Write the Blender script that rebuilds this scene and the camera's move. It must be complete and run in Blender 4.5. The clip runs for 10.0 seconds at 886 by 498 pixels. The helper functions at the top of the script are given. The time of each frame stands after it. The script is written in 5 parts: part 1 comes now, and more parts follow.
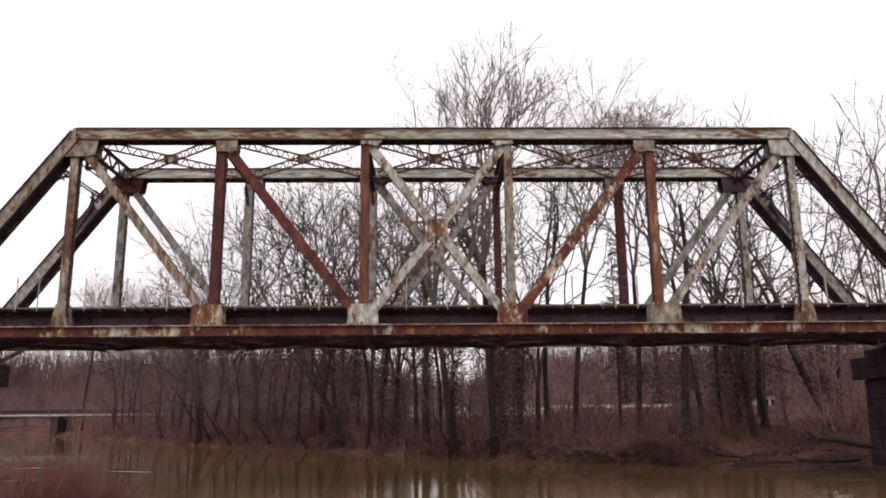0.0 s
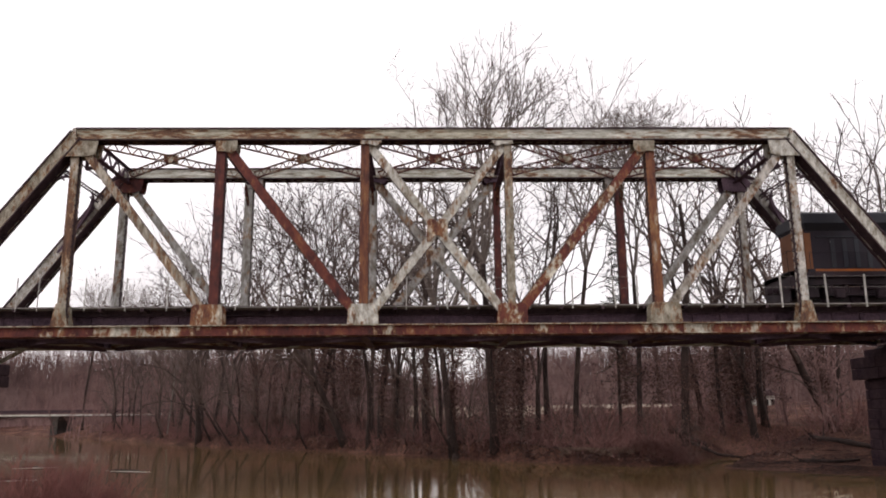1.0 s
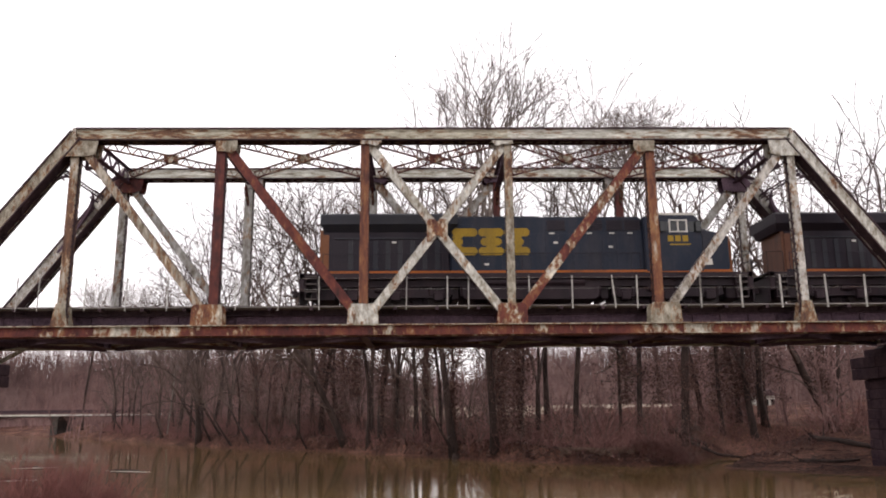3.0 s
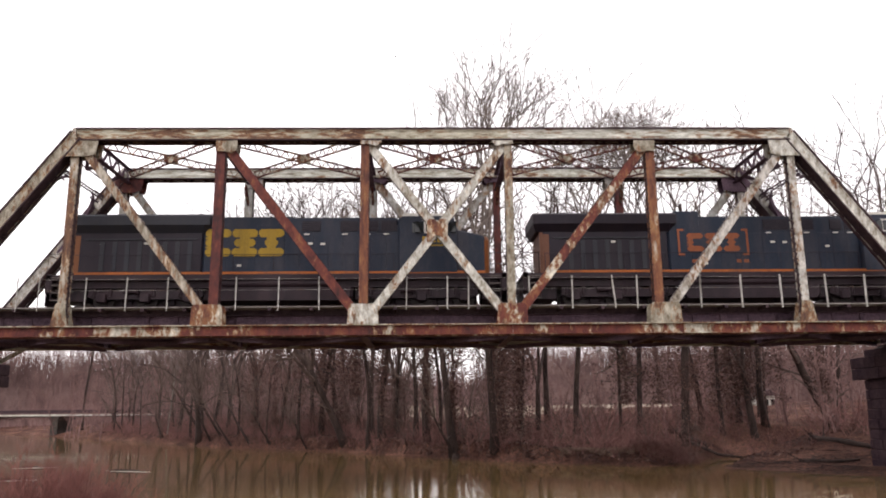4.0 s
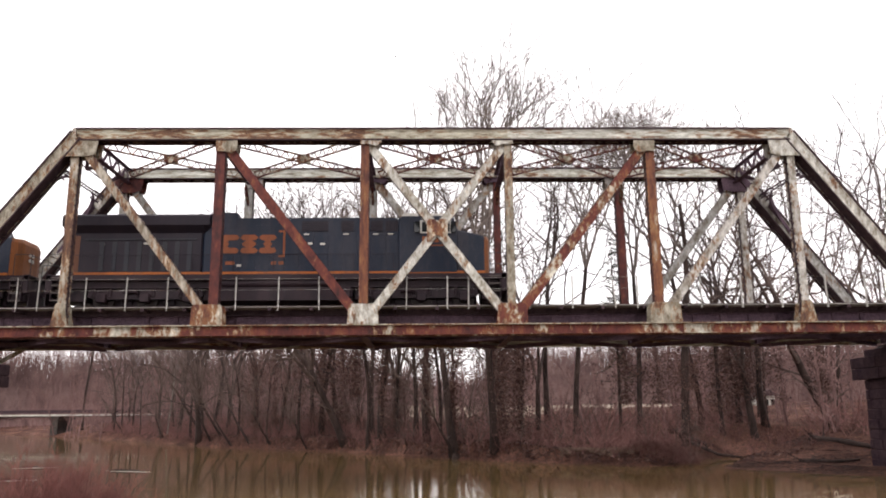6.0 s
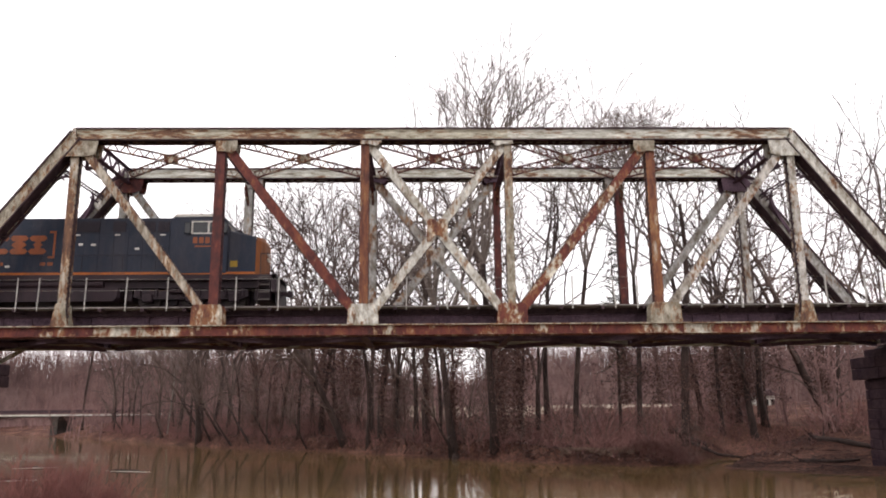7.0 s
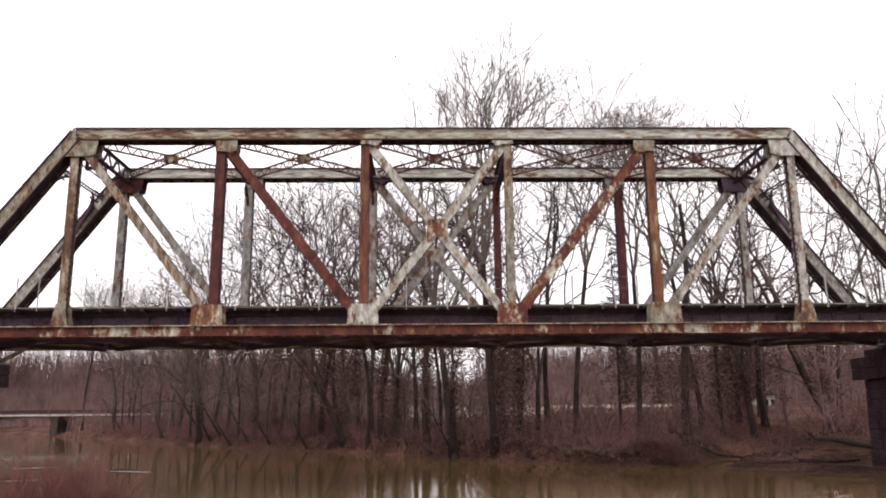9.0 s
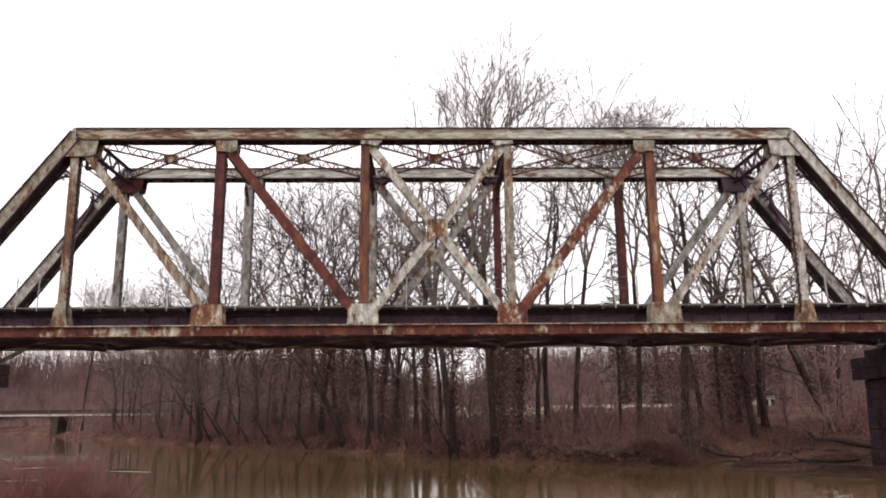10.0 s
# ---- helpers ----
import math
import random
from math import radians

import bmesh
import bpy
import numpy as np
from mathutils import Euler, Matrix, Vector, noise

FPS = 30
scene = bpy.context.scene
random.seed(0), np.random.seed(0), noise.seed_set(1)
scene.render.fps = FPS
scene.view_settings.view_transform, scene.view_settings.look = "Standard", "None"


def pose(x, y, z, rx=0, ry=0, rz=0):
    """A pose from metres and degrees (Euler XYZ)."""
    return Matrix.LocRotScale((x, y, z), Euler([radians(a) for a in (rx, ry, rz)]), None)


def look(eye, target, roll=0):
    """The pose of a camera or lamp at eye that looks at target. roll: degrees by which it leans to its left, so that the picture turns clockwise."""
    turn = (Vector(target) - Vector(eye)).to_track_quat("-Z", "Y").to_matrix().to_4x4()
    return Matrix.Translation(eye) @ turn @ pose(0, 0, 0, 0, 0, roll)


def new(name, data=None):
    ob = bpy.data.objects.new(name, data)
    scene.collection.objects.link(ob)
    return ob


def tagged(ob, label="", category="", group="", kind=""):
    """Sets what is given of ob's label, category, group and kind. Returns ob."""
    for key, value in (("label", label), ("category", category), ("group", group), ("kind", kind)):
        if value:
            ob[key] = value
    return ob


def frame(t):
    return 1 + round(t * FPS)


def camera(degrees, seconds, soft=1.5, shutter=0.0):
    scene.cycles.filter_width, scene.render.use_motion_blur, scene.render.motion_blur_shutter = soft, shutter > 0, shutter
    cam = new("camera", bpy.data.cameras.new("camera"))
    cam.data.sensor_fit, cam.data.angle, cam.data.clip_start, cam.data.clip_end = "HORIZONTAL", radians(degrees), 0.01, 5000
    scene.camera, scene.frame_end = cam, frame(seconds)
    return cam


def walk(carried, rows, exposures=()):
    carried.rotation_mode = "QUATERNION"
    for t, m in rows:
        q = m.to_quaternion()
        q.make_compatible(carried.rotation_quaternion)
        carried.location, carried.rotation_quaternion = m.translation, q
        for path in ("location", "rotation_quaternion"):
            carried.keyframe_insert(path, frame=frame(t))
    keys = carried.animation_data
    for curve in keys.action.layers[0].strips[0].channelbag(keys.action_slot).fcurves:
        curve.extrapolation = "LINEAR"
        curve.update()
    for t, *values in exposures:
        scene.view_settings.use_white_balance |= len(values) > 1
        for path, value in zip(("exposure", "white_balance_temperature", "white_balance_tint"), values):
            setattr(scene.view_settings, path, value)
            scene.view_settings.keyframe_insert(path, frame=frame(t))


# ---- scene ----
cam = camera(58.57, 10.0, soft=1.9)
EYE = pose(-0.636, -35.746, 2.8, 102.21, 0, -1.439) @ pose(0, 0, 0, 0, 0, -0.543)
walk(cam, [(0.0, EYE), (10.0, EYE)], exposures=[(0.0, -0.26, 6800, 17), (1.2, -0.21, 6800, 17), (2.5, -0.05, 6800, 17), (4.0, 0.34, 6800, 16), (5.5, 0.44, 6800, 15), (7.5, 0.19, 6800, 16), (10.0, 0.07, 6800, 16)])

# ---- world and light ----
SUN_ELEV, SUN_TURN = 38.0, 200.0
world = bpy.data.worlds.new("overcast")
scene.world = world
world.use_nodes = True
wt = world.node_tree
wt.nodes.clear()
w_out = wt.nodes.new("ShaderNodeOutputWorld")
w_bg = wt.nodes.new("ShaderNodeBackground")
w_sky = wt.nodes.new("ShaderNodeTexSky")
w_sky.sky_type = 'NISHITA'
w_sky.sun_disc = False
w_sky.sun_elevation = radians(SUN_ELEV)
w_sky.sun_rotation = radians(SUN_TURN)
w_coord = wt.nodes.new("ShaderNodeTexCoord")
w_noise = wt.nodes.new("ShaderNodeTexNoise")
w_noise.inputs["Scale"].default_value = 2.2
w_noise.inputs["Detail"].default_value = 4
w_ramp = wt.nodes.new("ShaderNodeValToRGB")
w_ramp.color_ramp.elements[0].color = (13.2, 13.2, 13.6, 1)
w_ramp.color_ramp.elements[1].color = (15.0, 15.0, 15.2, 1)
w_mix = wt.nodes.new("ShaderNodeMixRGB")
w_mix.inputs[0].default_value = 0.93
wt.links.new(w_coord.outputs["Generated"], w_noise.inputs["Vector"])
wt.links.new(w_noise.outputs[0], w_ramp.inputs[0])
wt.links.new(w_sky.outputs[0], w_mix.inputs[1])
wt.links.new(w_ramp.outputs[0], w_mix.inputs[2])
wt.links.new(w_mix.outputs[0], w_bg.inputs[0])
w_bg.inputs[1].default_value = 0.1
wt.links.new(w_bg.outputs[0], w_out.inputs[0])
sun = new("sun", bpy.data.lights.new("sun", 'SUN'))
sun.data.energy, sun.data.angle, sun.data.color = 0.55, radians(25), (1.0, 0.97, 0.93)
sun.matrix_world = look((-20, -60, 60), (0, 0, 0))


# ---- materials ----
def shader(name, rough=0.6, metal=0.0):
    m = bpy.data.materials.new(name)
    m.use_nodes = True
    n = m.node_tree.nodes
    b = n["Principled BSDF"]
    b.inputs["Roughness"].default_value = rough
    b.inputs["Metallic"].default_value = metal
    return m, n, m.node_tree.links, b


def noise_node(n, l, scale, detail=5, rough=0.6, stretch=(1, 1, 1), space="Object"):
    co = n.new("ShaderNodeTexCoord")
    mp = n.new("ShaderNodeMapping")
    mp.inputs["Scale"].default_value = stretch
    t = n.new("ShaderNodeTexNoise")
    t.inputs["Scale"].default_value = scale
    t.inputs["Detail"].default_value = detail
    t.inputs["Roughness"].default_value = rough
    if space == "World":
        geo = n.new("ShaderNodeNewGeometry")
        l.new(geo.outputs["Position"], mp.inputs[0])
    else:
        l.new(co.outputs[space], mp.inputs[0])
    l.new(mp.outputs[0], t.inputs["Vector"])
    return t.outputs[0]


def ramp_node(n, l, src, stops):
    r = n.new("ShaderNodeValToRGB")
    e = r.color_ramp.elements
    while len(e) < len(stops):
        e.new(0.5)
    for el, (p, c) in zip(e, stops):
        el.position, el.color = p, (*c, 1)
    l.new(src, r.inputs[0])
    return r.outputs[0]


def mix_node(n, l, fac, a, b, mode='MIX'):
    x = n.new("ShaderNodeMixRGB")
    x.blend_type = mode
    for i, v in enumerate((fac, a, b)):
        if isinstance(v, (int, float)):
            x.inputs[i].default_value = v
        elif isinstance(v, tuple):
            x.inputs[i].default_value = (*v, 1)
        else:
            l.new(v, x.inputs[i])
    return x.outputs[0]


def bump_node(n, l, b, src, strength, dist):
    u = n.new("ShaderNodeBump")
    u.inputs["Strength"].default_value = strength
    u.inputs["Distance"].default_value = dist
    l.new(src, u.inputs["Height"])
    l.new(u.outputs[0], b.inputs["Normal"])


def two_tone(name, c0, c1, scale=3.0, rough=0.75, fine=40.0, bump=0.3, dist=0.01, stretch=(1, 1, 1), lo=0.35, hi=0.65, metal=0.0, space="Object", spec=0.2):
    """A surface that wanders between two colours, with fine grain and relief."""
    m, n, l, b = shader(name, rough, metal)
    b.inputs["Specular IOR Level"].default_value = spec
    big = noise_node(n, l, scale, 6, 0.65, stretch, space)
    col = ramp_node(n, l, big, [(lo, c0), (hi, c1)])
    grain = noise_node(n, l, fine, 3, 0.6, stretch, space)
    g = ramp_node(n, l, grain, [(0.3, (0.72, 0.72, 0.72)), (0.7, (1.12, 1.12, 1.12))])
    l.new(mix_node(n, l, 1.0, col, g, 'MULTIPLY'), b.inputs["Base Color"])
    bump_node(n, l, b, grain, bump, dist)
    return m


RUST_RED = [(0.30, (0.026, 0.012, 0.013)), (0.42, (0.075, 0.019, 0.017)), (0.55, (0.135, 0.034, 0.025)), (0.63, (0.19, 0.066, 0.032)), (0.70, (0.27, 0.15, 0.075)), (0.76, (0.44, 0.38, 0.28))]
RUST_BROWN = [(0.30, (0.030, 0.019, 0.018)), (0.41, (0.078, 0.041, 0.032)), (0.52, (0.125, 0.066, 0.044)), (0.61, (0.18, 0.096, 0.052)), (0.68, (0.25, 0.185, 0.13)), (0.76, (0.42, 0.38, 0.31))]
RUST_ORANGE = [(0.30, (0.035, 0.017, 0.015)), (0.41, (0.10, 0.037, 0.026)), (0.50, (0.165, 0.062, 0.034)), (0.60, (0.25, 0.115, 0.048)), (0.68, (0.30, 0.20, 0.12)), (0.76, (0.45, 0.40, 0.31))]
RUST_MAROON = [(0.30, (0.022, 0.012, 0.014)), (0.45, (0.066, 0.020, 0.019)), (0.58, (0.115, 0.030, 0.024)), (0.66, (0.165, 0.052, 0.03)), (0.76, (0.25, 0.17, 0.12))]


def rusted_paint(name, rust, paint=(0.50, 0.485, 0.45), run=(1, 1, 0.5), tones=RUST_RED):
    """Old aluminium paint over red rust; rust is the share of the surface that has lost its paint."""
    m, n, l, b = shader(name, 0.7)
    b.inputs["Specular IOR Level"].default_value = 0.3
    obj = n.new("ShaderNodeObjectInfo")
    sep = n.new("ShaderNodeMath")
    sep.operation = 'MULTIPLY_ADD'
    sep.inputs[1].default_value = 0.10
    sep.inputs[2].default_value = rust - 0.05
    l.new(obj.outputs["Random"], sep.inputs[0])
    big = noise_node(n, l, 1.0, 7, 0.66, run, "World")
    fine = noise_node(n, l, 6.0, 6, 0.7, run, "World")
    both = n.new("ShaderNodeMath")
    both.operation = 'MULTIPLY_ADD'
    both.inputs[1].default_value = 0.78
    l.new(fine, both.inputs[0])
    l.new(big, both.inputs[2])
    amt = n.new("ShaderNodeMath")
    amt.operation = 'SUBTRACT'
    l.new(both.outputs[0], amt.inputs[0])
    off = n.new("ShaderNodeMath")
    off.operation = 'SUBTRACT'
    off.inputs[0].default_value = 1.33
    l.new(sep.outputs[0], off.inputs[1])
    l.new(off.outputs[0], amt.inputs[1])
    mask = ramp_node(n, l, amt.outputs[0], [(0.06, (0, 0, 0)), (0.13, (1, 1, 1))])
    stain = ramp_node(n, l, amt.outputs[0], [(0.0, (0, 0, 0)), (0.08, (1, 1, 1))])
    grime = noise_node(n, l, 3.6, 8, 0.76, run, "World")
    pc = ramp_node(n, l, grime, [(0.32, (0.06, 0.043, 0.03)), (0.43, tuple(v * t for v, t in zip(paint, (0.6, 0.55, 0.48)))), (0.52, tuple(v * 0.95 for v in paint)), (0.64, tuple(min(0.8, v * 1.6) for v in paint))])
    tone = noise_node(n, l, 2.8, 7, 0.72, run, "World")
    rc = ramp_node(n, l, tone, tones)
    sc = ramp_node(n, l, grime, [(0.38, (0.10, 0.035, 0.018)), (0.5, (0.25, 0.12, 0.05)), (0.62, (0.38, 0.27, 0.15))])
    l.new(mix_node(n, l, mask, mix_node(n, l, stain, pc, sc), rc), b.inputs["Base Color"])
    bump_node(n, l, b, fine, 0.35, 0.02)
    return m


STEEL_PALE = rusted_paint("pale_weathered_paint", 0.40, (0.47, 0.465, 0.425), tones=RUST_BROWN)
STEEL_GREY = rusted_paint("grey_brown_stained_paint", 0.44, (0.42, 0.405, 0.375), tones=RUST_BROWN)
STEEL_MIX = rusted_paint("half_rusted_paint", 0.52, (0.40, 0.385, 0.32))
STEEL_HALF = rusted_paint("half_red_half_pale_paint", 0.47, (0.46, 0.44, 0.38), (0.6, 1, 0.35))
STEEL_RED = rusted_paint("mostly_rusted_paint", 0.78, (0.30, 0.25, 0.21))
STEEL_MAROON = rusted_paint("dark_maroon_rust", 0.82, (0.26, 0.22, 0.19), tones=RUST_MAROON)
STEEL_BROWN = rusted_paint("orange_brown_rust", 0.66, (0.34, 0.31, 0.27), (1, 1, 0.3), RUST_ORANGE)
STEEL_STAIN = rusted_paint("brown_stained_paint", 0.50, (0.33, 0.30, 0.25), (1, 1, 0.3), RUST_BROWN)
STEEL_PATCHY = rusted_paint("patchy_orange_rust", 0.53, (0.44, 0.40, 0.33), (1, 1, 0.4), RUST_ORANGE)
# Darker copy of the pale paint: the far truss's shade is put in.
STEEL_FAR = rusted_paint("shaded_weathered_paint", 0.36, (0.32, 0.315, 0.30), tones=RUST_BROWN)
STEEL_TAN = rusted_paint("tan_stained_paint", 0.42, (0.31, 0.285, 0.23), tones=RUST_BROWN)
CHORD_MIX = rusted_paint("half_rusted_chord_paint", 0.46, (0.40, 0.385, 0.31), (0.3, 1, 1.6), RUST_BROWN)
CHORD_PALE = rusted_paint("pale_chord_paint", 0.38, (0.50, 0.51, 0.46), (0.3, 1, 1.6), RUST_BROWN)
CHORD_RED = rusted_paint("rusted_chord_paint", 0.58, (0.46, 0.44, 0.38), (0.55, 1, 0.3))
# Floor, strut and portal steel: shade, lifted by glare, put into the colour.
STEEL_SHADE = two_tone("shade_purple_steel", (0.085, 0.056, 0.079), (0.145, 0.098, 0.125), 1.5, 0.9, 12, spec=0.15)
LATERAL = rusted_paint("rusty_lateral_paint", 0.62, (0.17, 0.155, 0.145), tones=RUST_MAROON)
# Dark steel; on chord undersides and lacing it paints in the shade.
STEEL_DARK = two_tone("shade_dark_steel", (0.036, 0.022, 0.029), (0.078, 0.047, 0.052), 2.0, 0.8, 20)
CREOSOTE = two_tone("creosoted_timber", (0.040, 0.026, 0.033), (0.078, 0.052, 0.058), 3.0, 0.85, 18, stretch=(1, 0.2, 1), spec=0.15)
RAIL_STEEL = two_tone("rail_steel", (0.07, 0.04, 0.03), (0.14, 0.09, 0.07), 4, 0.5, 30, metal=0.4)
PLANK = two_tone("grey_walkway_timber", (0.16, 0.15, 0.14), (0.34, 0.32, 0.30), 2.0, 0.85, 12, stretch=(0.3, 1, 1))
POST_PAINT = two_tone("galvanised_post", (0.42, 0.41, 0.39), (0.66, 0.65, 0.62), 5, 0.55, 40)
# The shade under the bridge is put into this dark stone colour.
STONE = two_tone("shade_dark_sandstone", (0.032, 0.018, 0.026), (0.068, 0.041, 0.047), 1.2, 0.95, 9, 0.8, 0.04, spec=0.15)
BARK = two_tone("dark_brown_bark", (0.021, 0.014, 0.013), (0.066, 0.044, 0.038), 1.6, 0.9, 14, 0.8, 0.03, stretch=(1, 1, 0.25))
BARK_PALE = two_tone("pale_mottled_bark", (0.10, 0.085, 0.07), (0.30, 0.27, 0.235), 0.9, 0.85, 8, 0.5, 0.02, stretch=(1, 1, 0.4))
TWIG = two_tone("twig_bark", (0.06, 0.041, 0.036), (0.165, 0.12, 0.105), 0.6, 0.9, 10, 0.2)
TWIG_DARK = two_tone("dark_limb_bark", (0.038, 0.027, 0.025), (0.11, 0.081, 0.073), 0.6, 0.9, 10, 0.3)
TWIG_RED = two_tone("reddish_twigs", (0.10, 0.048, 0.045), (0.25, 0.128, 0.114), 0.5, 0.9, 8, 0.2)
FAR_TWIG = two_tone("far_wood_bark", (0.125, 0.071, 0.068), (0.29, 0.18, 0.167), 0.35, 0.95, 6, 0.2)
# Haze of distance is put into this paler treetop colour.
HAZE_TWIG = two_tone("hazed_treetop_bark", (0.14, 0.085, 0.082), (0.29, 0.195, 0.183), 0.1, 1.0, 2, 0.2)
TWIG_PALE = two_tone("pale_twig_bark", (0.10, 0.08, 0.07), (0.24, 0.20, 0.18), 0.6, 0.9, 10, 0.2)
SHRUB_RED = two_tone("dark_red_twigs", (0.11, 0.042, 0.038), (0.25, 0.108, 0.092), 3.0, 0.8, 20, 0.2)


def leaf_material():
    """Dead leaves, each with its own brown."""
    m, n, l, b = shader("dead_brown_leaves", 0.9)
    geo = n.new("ShaderNodeNewGeometry")
    col = ramp_node(n, l, geo.outputs["Random Per Island"], [(0.0, (0.042, 0.021, 0.019)), (0.5, (0.085, 0.040, 0.034)), (0.85, (0.13, 0.066, 0.052)), (1.0, (0.20, 0.12, 0.095))])
    l.new(col, b.inputs["Base Color"])
    return m


DEAD_LEAF = leaf_material()
CEDAR = two_tone("dull_cedar_green", (0.022, 0.024, 0.017), (0.058, 0.052, 0.036), 1.2, 0.9, 14, 0.2)
# Far woods, lightened in colour to carry the haze in the air.
WOOD_HAZE = two_tone("hazed_wood_mass", (0.128, 0.078, 0.076), (0.28, 0.18, 0.17), 0.16, 1.0, 1.1, 0.2, stretch=(1, 1, 0.22), lo=0.40, hi=0.62, spec=0.0)
TAN_LIP = two_tone("pale_lip_tan", (0.15, 0.10, 0.08), (0.30, 0.21, 0.165), 0.8, 0.95, 6)
FOAM = two_tone("river_foam", (0.5, 0.48, 0.44), (0.75, 0.73, 0.7), 4, 0.6, 30)
DRY_GRASS = two_tone("dry_tan_grass", (0.20, 0.155, 0.115), (0.40, 0.33, 0.27), 0.8, 0.95, 6)
CONCRETE = two_tone("pale_concrete", (0.42, 0.40, 0.36), (0.66, 0.64, 0.58), 0.6, 0.9, 6)
CONCRETE_DARK = two_tone("stained_concrete", (0.045, 0.038, 0.035), (0.10, 0.085, 0.075), 0.5, 0.9, 5)
GLASS = shader("dark_glass", 0.05)[0]
GLASS.node_tree.nodes["Principled BSDF"].inputs["Base Color"].default_value = (0.012, 0.014, 0.016, 1)


# ---- mesh tools ----
class Build:
    """Collects vertices and faces for one mesh."""

    def __init__(self):
        self.v, self.f = [], []

    def add(self, verts, faces):
        k = len(self.v)
        self.v.extend(verts)
        self.f.extend(tuple(i + k for i in q) for q in faces)

    def box(self, x0, x1, y0, y1, z0, z1):
        self.add([(x, y, z) for z in (z0, z1) for y in (y0, y1) for x in (x0, x1)],
                 [(0, 2, 3, 1), (4, 5, 7, 6), (0, 1, 5, 4), (2, 6, 7, 3), (0, 4, 6, 2), (1, 3, 7, 5)])

    def chamfer_box(self, x0, x1, y0, y1, z0, z1, c):
        """A box with its upright and lying edges cut back by c."""
        self.prism([(x0 + c, z0), (x1 - c, z0), (x1, z0 + c), (x1, z1 - c), (x1 - c, z1), (x0 + c, z1), (x0, z1 - c), (x0, z0 + c)], y0, y1, c)

    def prism(self, prof, y0, y1, c=0.0):
        """A profile in x and z, drawn out along y; c cuts its rims back."""
        n = len(prof)
        cx = sum(p[0] for p in prof) / n
        cz = sum(p[1] for p in prof) / n

        def small(p):
            d = max(1e-6, math.hypot(p[0] - cx, p[1] - cz))
            return (p[0] - (p[0] - cx) / d * c, p[1] - (p[1] - cz) / d * c)
        rings = [(y0, prof), (y1, prof)] if c == 0 else [(y0, [small(p) for p in prof]), (y0 + c, prof), (y1 - c, prof), (y1, [small(p) for p in prof])]
        verts = [(p[0], y, p[1]) for y, pr in rings for p in pr]
        faces = [tuple(range(n)), tuple(reversed(range((len(rings) - 1) * n, len(rings) * n)))]
        for r in range(len(rings) - 1):
            for i in range(n):
                j = (i + 1) % n
                faces.append((r * n + j, r * n + i, (r + 1) * n + i, (r + 1) * n + j))
        self.add(verts, faces)

    def bar(self, a, b, w, h, up=(0, 0, 1)):
        """A bar from a to b, w wide across and h high along up."""
        a, b = Vector(a), Vector(b)
        d = (b - a).normalized()
        s = d.cross(Vector(up))
        s = s.normalized() if s.length > 1e-5 else Vector((0, 1, 0))
        u = s.cross(d)
        s, u = s * (w / 2), u * (h / 2)
        self.add([tuple(q + i * s + j * u) for q in (a, b) for i, j in ((-1, -1), (1, -1), (1, 1), (-1, 1))],
                 [(0, 1, 2, 3), (7, 6, 5, 4), (0, 4, 5, 1), (1, 5, 6, 2), (2, 6, 7, 3), (3, 7, 4, 0)])

    def tube(self, pts, radii, sides=6):
        k = len(self.v)
        ref = Vector((0.31, 0.17, 0.93))
        for i, p in enumerate(pts):
            p = Vector(p)
            d = (Vector(pts[min(i + 1, len(pts) - 1)]) - Vector(pts[max(i - 1, 0)])).normalized()
            s = d.cross(ref)
            s = s.normalized() if s.length > 1e-4 else Vector((1, 0, 0))
            u = s.cross(d)
            for j in range(sides):
                a = 2 * math.pi * j / sides
                self.v.append(tuple(p + (s * math.cos(a) + u * math.sin(a)) * radii[i]))
        for i in range(len(pts) - 1):
            for j in range(sides):
                m = (j + 1) % sides
                self.f.append((k + i * sides + j, k + i * sides + m, k + (i + 1) * sides + m, k + (i + 1) * sides + j))
        if sides > 4:
            self.f.append(tuple(k + j for j in reversed(range(sides))))
            self.f.append(tuple(k + (len(pts) - 1) * sides + j for j in range(sides)))

    def cyl(self, a, b, r, sides=12):
        self.tube([a, b], [r, r], sides)

    def mesh(self, name, material, smooth=False):
        me = bpy.data.meshes.new(name)
        me.from_pydata(self.v, [], self.f)
        me.materials.append(material)
        if smooth:
            me.polygons.foreach_set("use_smooth", [True] * len(me.polygons))
        me.update()
        return me


def part(name, build, material, parent, label="", smooth=False):
    ob = new(name, build.mesh(name, material, smooth) if isinstance(build, Build) else build)
    ob.parent = parent
    return tagged(ob, label) if label else ob


def thing(name, label, category, group="", kind=""):
    return tagged(new(name), label, category, group, kind)


def setting(name, build, material, label, category, kind="structure"):
    return tagged(new(name, build.mesh(name, material)), label, category, "", kind)


# ---- ground and river ----
BANK = [(-400, 520), (-154, 258), (-69, 128), (-41.6, 86), (-22.6, 55), (-14.5, 45), (-8.5, 40), (-3, 31), (1.7, 22.5), (8.2, 15.8),
        (12, 12.6), (14.2, 12.3), (15.5, 11), (17, 7.4), (18.8, 4.4), (20.8, 2), (24, -1.5), (30, -7), (60, -34), (200, -140), (900, -700)]
BX, BY = [b[0] for b in BANK], [b[1] for b in BANK]


def smooth01(v):
    v = max(0.0, min(1.0, v))
    return v * v * (3 - 2 * v)


def bank_line(x):
    return float(np.interp(x, BX, BY))


def inland(x, y):
    """Roughly how far a place lies behind the far waterline."""
    slope = (bank_line(x + 4) - bank_line(x - 4)) / 8
    return (y - bank_line(x)) / math.sqrt(1 + slope * slope)


